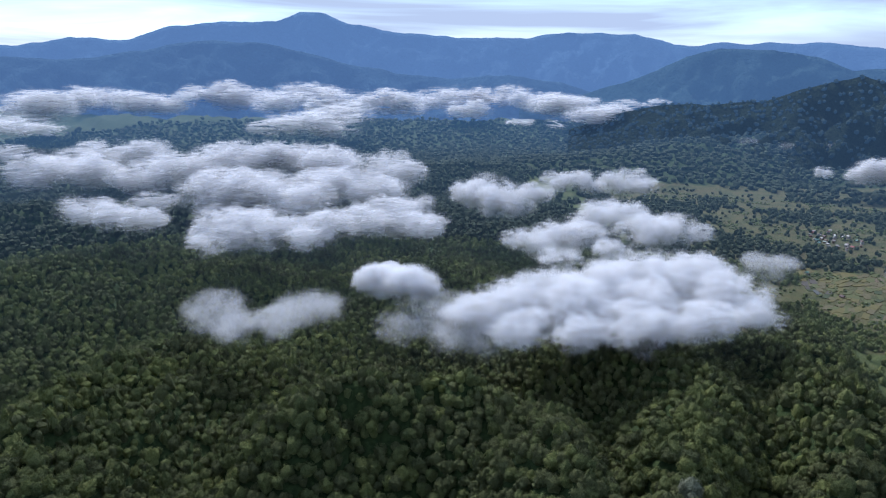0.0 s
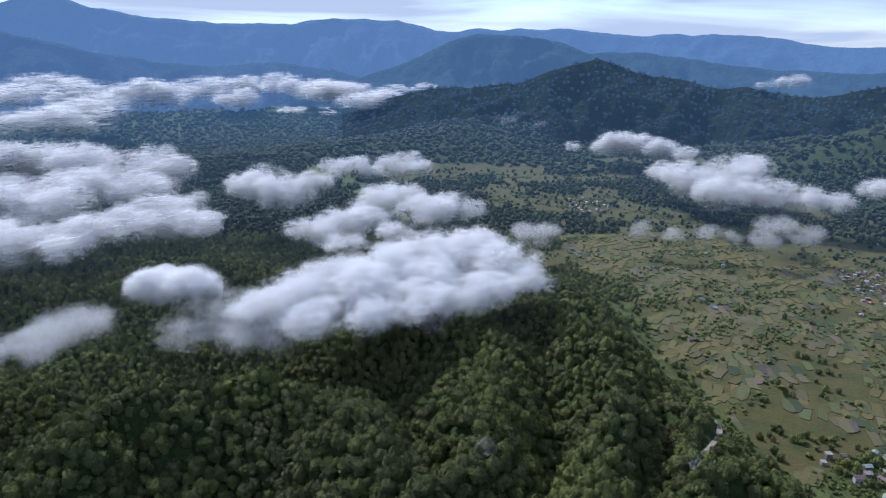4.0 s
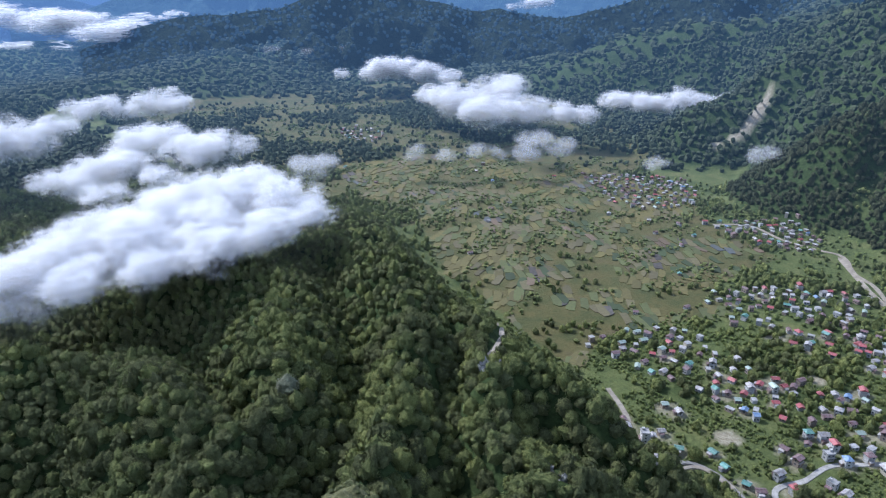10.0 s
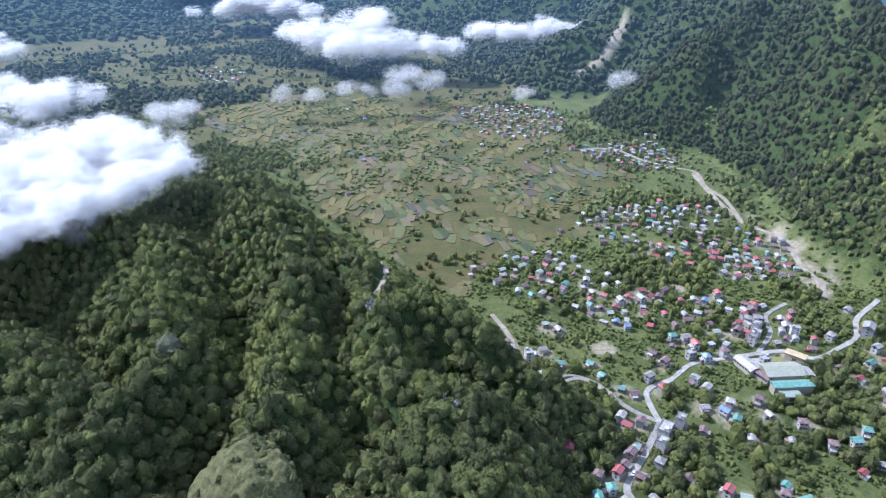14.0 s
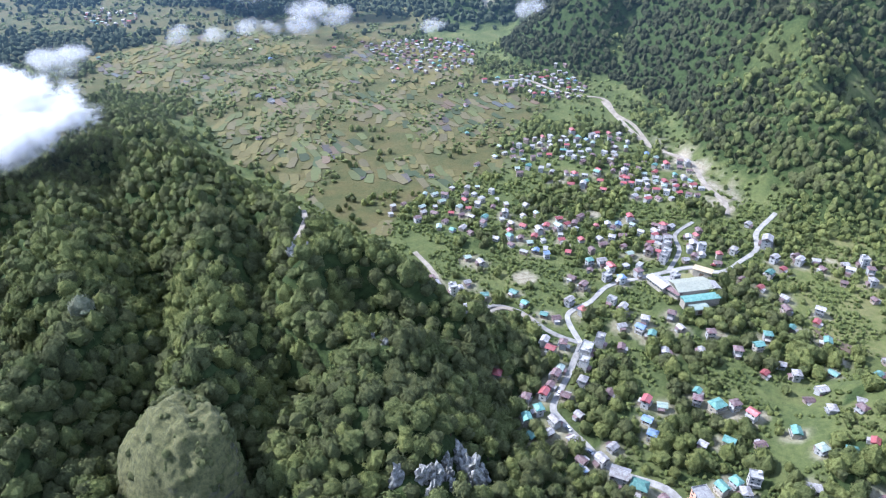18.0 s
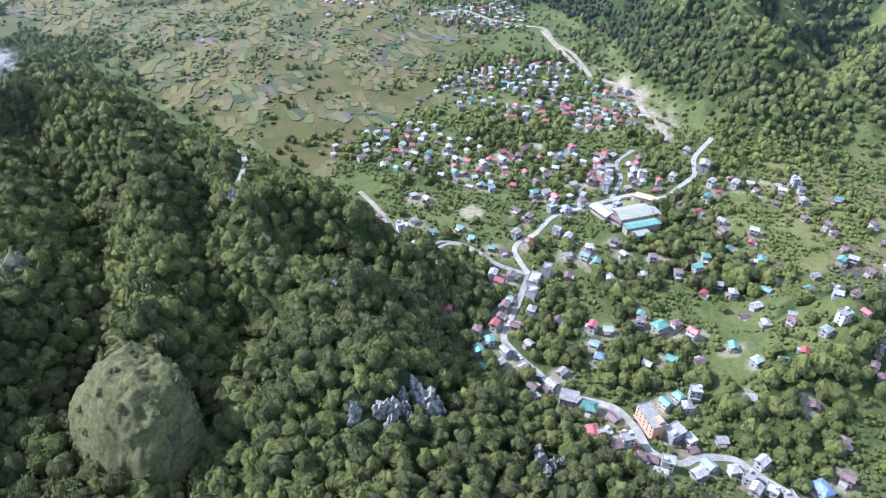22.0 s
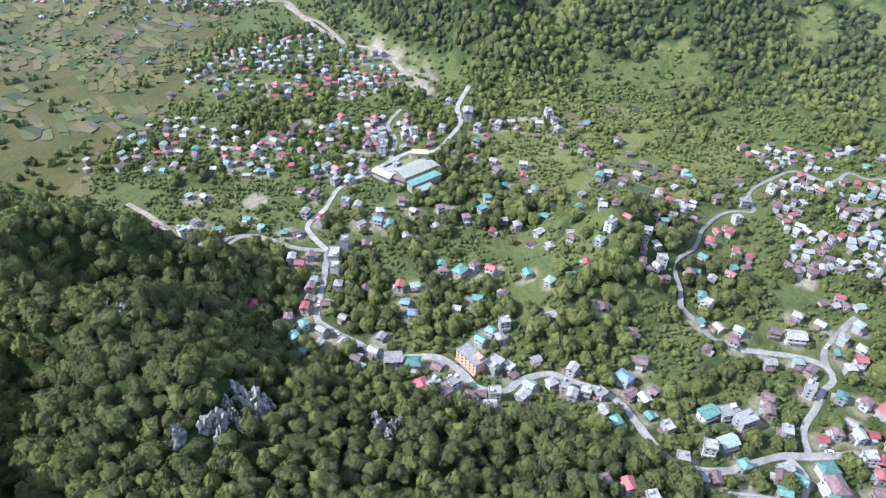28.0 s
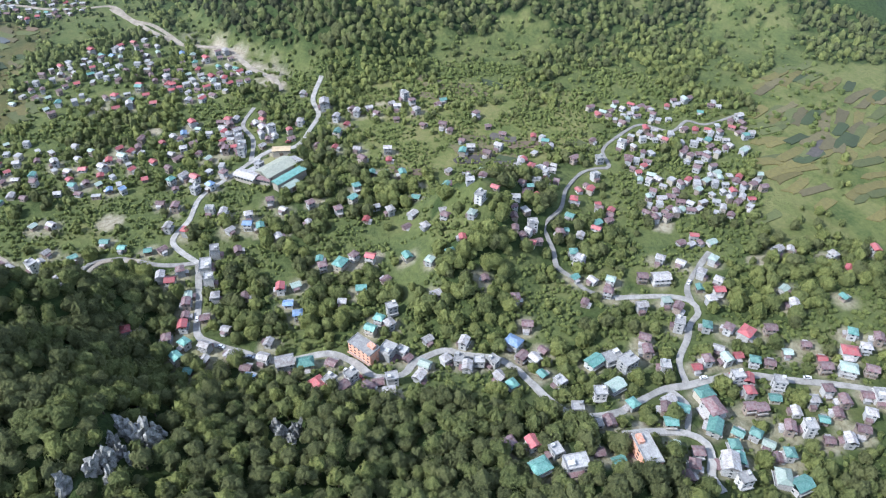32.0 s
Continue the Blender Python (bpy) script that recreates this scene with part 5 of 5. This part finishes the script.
def cloud(balls, cell, label, thin=False):
    """A low cloud: layers of vapour one over the other, thick where its puffs gather."""
    B = np.array(balls)
    ext = B[:, 3] * 1.35
    cell = cell * 1.55
    x = np.arange((B[:, 0] - ext).min(), (B[:, 0] + ext).max() + cell, cell)
    y = np.arange((B[:, 1] - ext).min(), (B[:, 1] + ext).max() + cell, cell)
    low, high = (B[:, 2] - ext * B[:, 4] * 0.7).min(), (B[:, 2] + ext * B[:, 4]).max()
    X, Y = np.meshgrid(x, y, indexing="ij")
    nx, ny = X.shape
    i, j = np.meshgrid(np.arange(nx - 1), np.arange(ny - 1), indexing="ij")
    Q = np.stack([i * ny + j, (i + 1) * ny + j, (i + 1) * ny + j + 1, i * ny + j + 1], -1).reshape(-1, 4)
    V, F, D, n = [], [], [], 0
    layers = np.linspace(low, high, 44 if cell < 9 else 40 if cell < 20 else 30)
    for k, z in enumerate(layers):
        Z = z + (fbm(X / (cell * 2.6), Y / (cell * 2.6), 80 + k, 2) - 0.5) * (layers[1] - layers[0]) * 5
        dens = np.zeros(X.shape)
        for bx, by, bz, br, flat in balls:
            q = ((X - bx) ** 2 + (Y - by) ** 2) / (br * 1.35) ** 2 + ((Z - bz) / (br * 1.35 * flat)) ** 2
            dens += np.clip(1 - q, 0, 1) ** 2
        dens = np.minimum(dens * 1.25, 1.9).ravel()
        keep = Q[(dens[Q] > 0.015).any(1)]
        if not len(keep):
            continue
        used, back = np.unique(keep, return_inverse=True)
        V.append(np.stack([X.ravel()[used], Y.ravel()[used], Z.ravel()[used]], -1))
        D.append(dens[used])
        F.append(back.reshape(-1, 4) + n)
        n += len(used)
    me = mesh_from("cloud", np.concatenate(V), np.concatenate(F), [M_WISP if thin else M_BAND if cell > 20 else M_BANK if cell > 7.5 else M_CLOUD])
    at = me.attributes.new("gathered", "FLOAT", "POINT")
    at.data.foreach_set("value", np.concatenate(D).astype(np.float32))
    return tagged(new("cloud", me), label, "cloud", "low clouds over the valley")


def heaped(heaps, z, flat=0.6, loose=3, swell=1.1):
    """Balls of a cloud from its heaps (x, y, radius): each a main puff with smaller ones round it."""
    got = []
    for x, y, r in heaps:
        r = r * swell
        got.append((x, y, z + rng.uniform(-0.05, 0.15) * r, r * 1.12, flat))
        for _ in range(loose):
            a, q = rng.uniform(0, 2 * math.pi), rng.uniform(0.4, 1.0) * r
            got.append((x + q * math.cos(a), y + q * math.sin(a), z + rng.uniform(-0.15, 0.45) * r, r * rng.uniform(0.45, 0.75), flat))
    return got


CLOUD_RIDGE = [(30, 590, 23), (61, 598, 31), (104, 612, 37), (154, 635, 42), (208, 682, 39), (252, 683, 40), (269, 627, 32), (281, 588, 19), (64, 547, 19), (113, 549, 22), (161, 560, 25), (202, 573, 26), (232, 566, 21)]
CLOUD_BROKEN = [(67, 1145, 38), (96, 1065, 35), (51, 1175, 21), (152, 1152, 24), (208, 1258, 26), (258, 1247, 26), (327, 1265, 32), (359, 1224, 21), (214, 954, 32), (255, 986, 29), (149, 863, 29), (112, 812, 24), (177, 856, 22), (257, 871, 30), (299, 879, 27), (328, 872, 15), (198, 792, 17), (130, 755, 19)]
CLOUD_BANK = [(-330, 1508, 50), (-238, 1450, 54), (-149, 1396, 46), (-85, 1348, 39), (-366, 1146, 54), (-301, 1131, 53), (-227, 1073, 45), (-183, 1197, 50), (-112, 1181, 39), (-66, 980, 37), (-28, 937, 27), (-106, 938, 31), (-154, 889, 34), (-279, 890, 39), (-227, 878, 34), (-287, 818, 22), (-171, 839, 21), (-519, 991, 28), (-454, 956, 26), (-447, 1057, 24), (-415, 939, 25)]
CLOUD_BANK_BACK = [(-481, 1504, 51), (-407, 1488, 57), (-985, 1592, 30), (-791, 1468, 41), (-773, 1608, 44), (-685, 1614, 43), (-796, 1350, 49), (-689, 1357, 47), (-578, 1328, 50), (-519, 1405, 49)]
CLOUD_BAND = [(-1117, 3561, 75), (-972, 3535, 74), (-755, 3289, 68), (-701, 3722, 86), (-452, 3050, 70), (-493, 2111, 39), (-419, 2180, 45), (-341, 2164, 44), (-369, 2591, 53), (-324, 3290, 67), (-181, 3264, 66), (-39, 3506, 62), (132, 3851, 69), (98, 2946, 52), (-2087, 3441, 72), (-1475, 2553, 72), (-1612, 3052, 70), (-1184, 1932, 46), (-1575, 3280, 65), (-1341, 3096, 60), (-1202, 3118, 59)]
CLOUD_BAND_EAST = [(303, 3781, 67), (442, 3483, 62), (588, 3358, 61), (553, 2664, 48), (653, 2811, 42), (481, 3028, 62), (853, 3311, 41), (986, 3287, 33), (1153, 3358, 23), (256, 2321, 19), (354, 2235, 16)]
cloud(heaped(CLOUD_RIDGE, 84), 4, "large bright white cloud resting on the wooded ridge")
cloud(heaped([(-61, 674, 23), (-34, 659, 24), (-52, 708, 15), (-76, 669, 11)], 84), 3.5, "small white puff of cloud beside the ridge")
cloud(heaped([(-9, 621, 27), (9, 575, 20), (-34, 599, 21), (27, 558, 20), (174, 550, 15)], 68), 5, "thin mist trailing over treetops below cloud", True)
cloud(heaped([(-121, 598, 24), (-137, 589, 21), (-106, 622, 14), (-154, 569, 18)], 78), 4, "thin grey-white wisp of cloud over forest", True)
cloud(heaped([(-201, 592, 24), (-176, 563, 18)], 78), 4, "faint wisp of cloud over forest", True)
cloud(heaped(CLOUD_BROKEN, 90), 4.5, "broken white cloud over the valley")
cloud(heaped(CLOUD_BANK, 86), 5, "broad white cloud bank over dark forest")
cloud(heaped(CLOUD_BANK_BACK, 86), 7, "long white cloud bank in the valley")
cloud(heaped(CLOUD_BAND, 110, 0.42, 3, 1.7), 14, "long bright band of cloud below far mountains")
cloud(heaped(CLOUD_BAND_EAST, 112, 0.34, 3, 1.9), 13.5, "thin bright band of cloud below mountains")
cloud(heaped([(975, 1598, 38), (1026, 1568, 43), (1058, 1484, 37), (871, 1595, 18), (1045, 1371, 25)], 62), 5, "small white cloud beyond the fields")
cloud(heaped([(862, 1187, 30), (850, 1077, 45), (974, 1121, 46), (813, 964, 36), (893, 948, 37), (926, 897, 30), (950, 852, 23), (1101, 1230, 27)], 62), 4.5, "white cloud drifting above the fields")
cloud(heaped([(1096, 904, 29), (1117, 856, 32), (1146, 805, 32), (1174, 756, 29), (1286, 882, 19), (1272, 764, 27), (1358, 784, 15)], 66, 0.5), 4.5, "long white cloud against the wooded mountain")
cloud(heaped([(2014, 2149, 33), (2187, 2234, 40), (1827, 2038, 18)], 180), 6, "small white cloud behind the peaked mountain")
cloud(heaped([(597, 877, 16), (632, 836, 14), (680, 828, 16), (698, 796, 14), (804, 822, 24), (807, 774, 20), (735, 774, 18)], 40), 5, "grey wisps of cloud over the fields", True)
cloud(heaped([(408, 848, 24), (443, 864, 15)], 54), 5, "faint wisp of cloud beside the cloud bank", True)
cloud(heaped([(824, 600, 13), (980, 525, 20)], 46), 5, "faint wisps of cloud by the mountain foot", True)
cloud(heaped([(958, 2227, 24), (1056, 2168, 18), (1188, 2133, 18)], 60), 7, "small faint puffs of cloud below the peak", True)
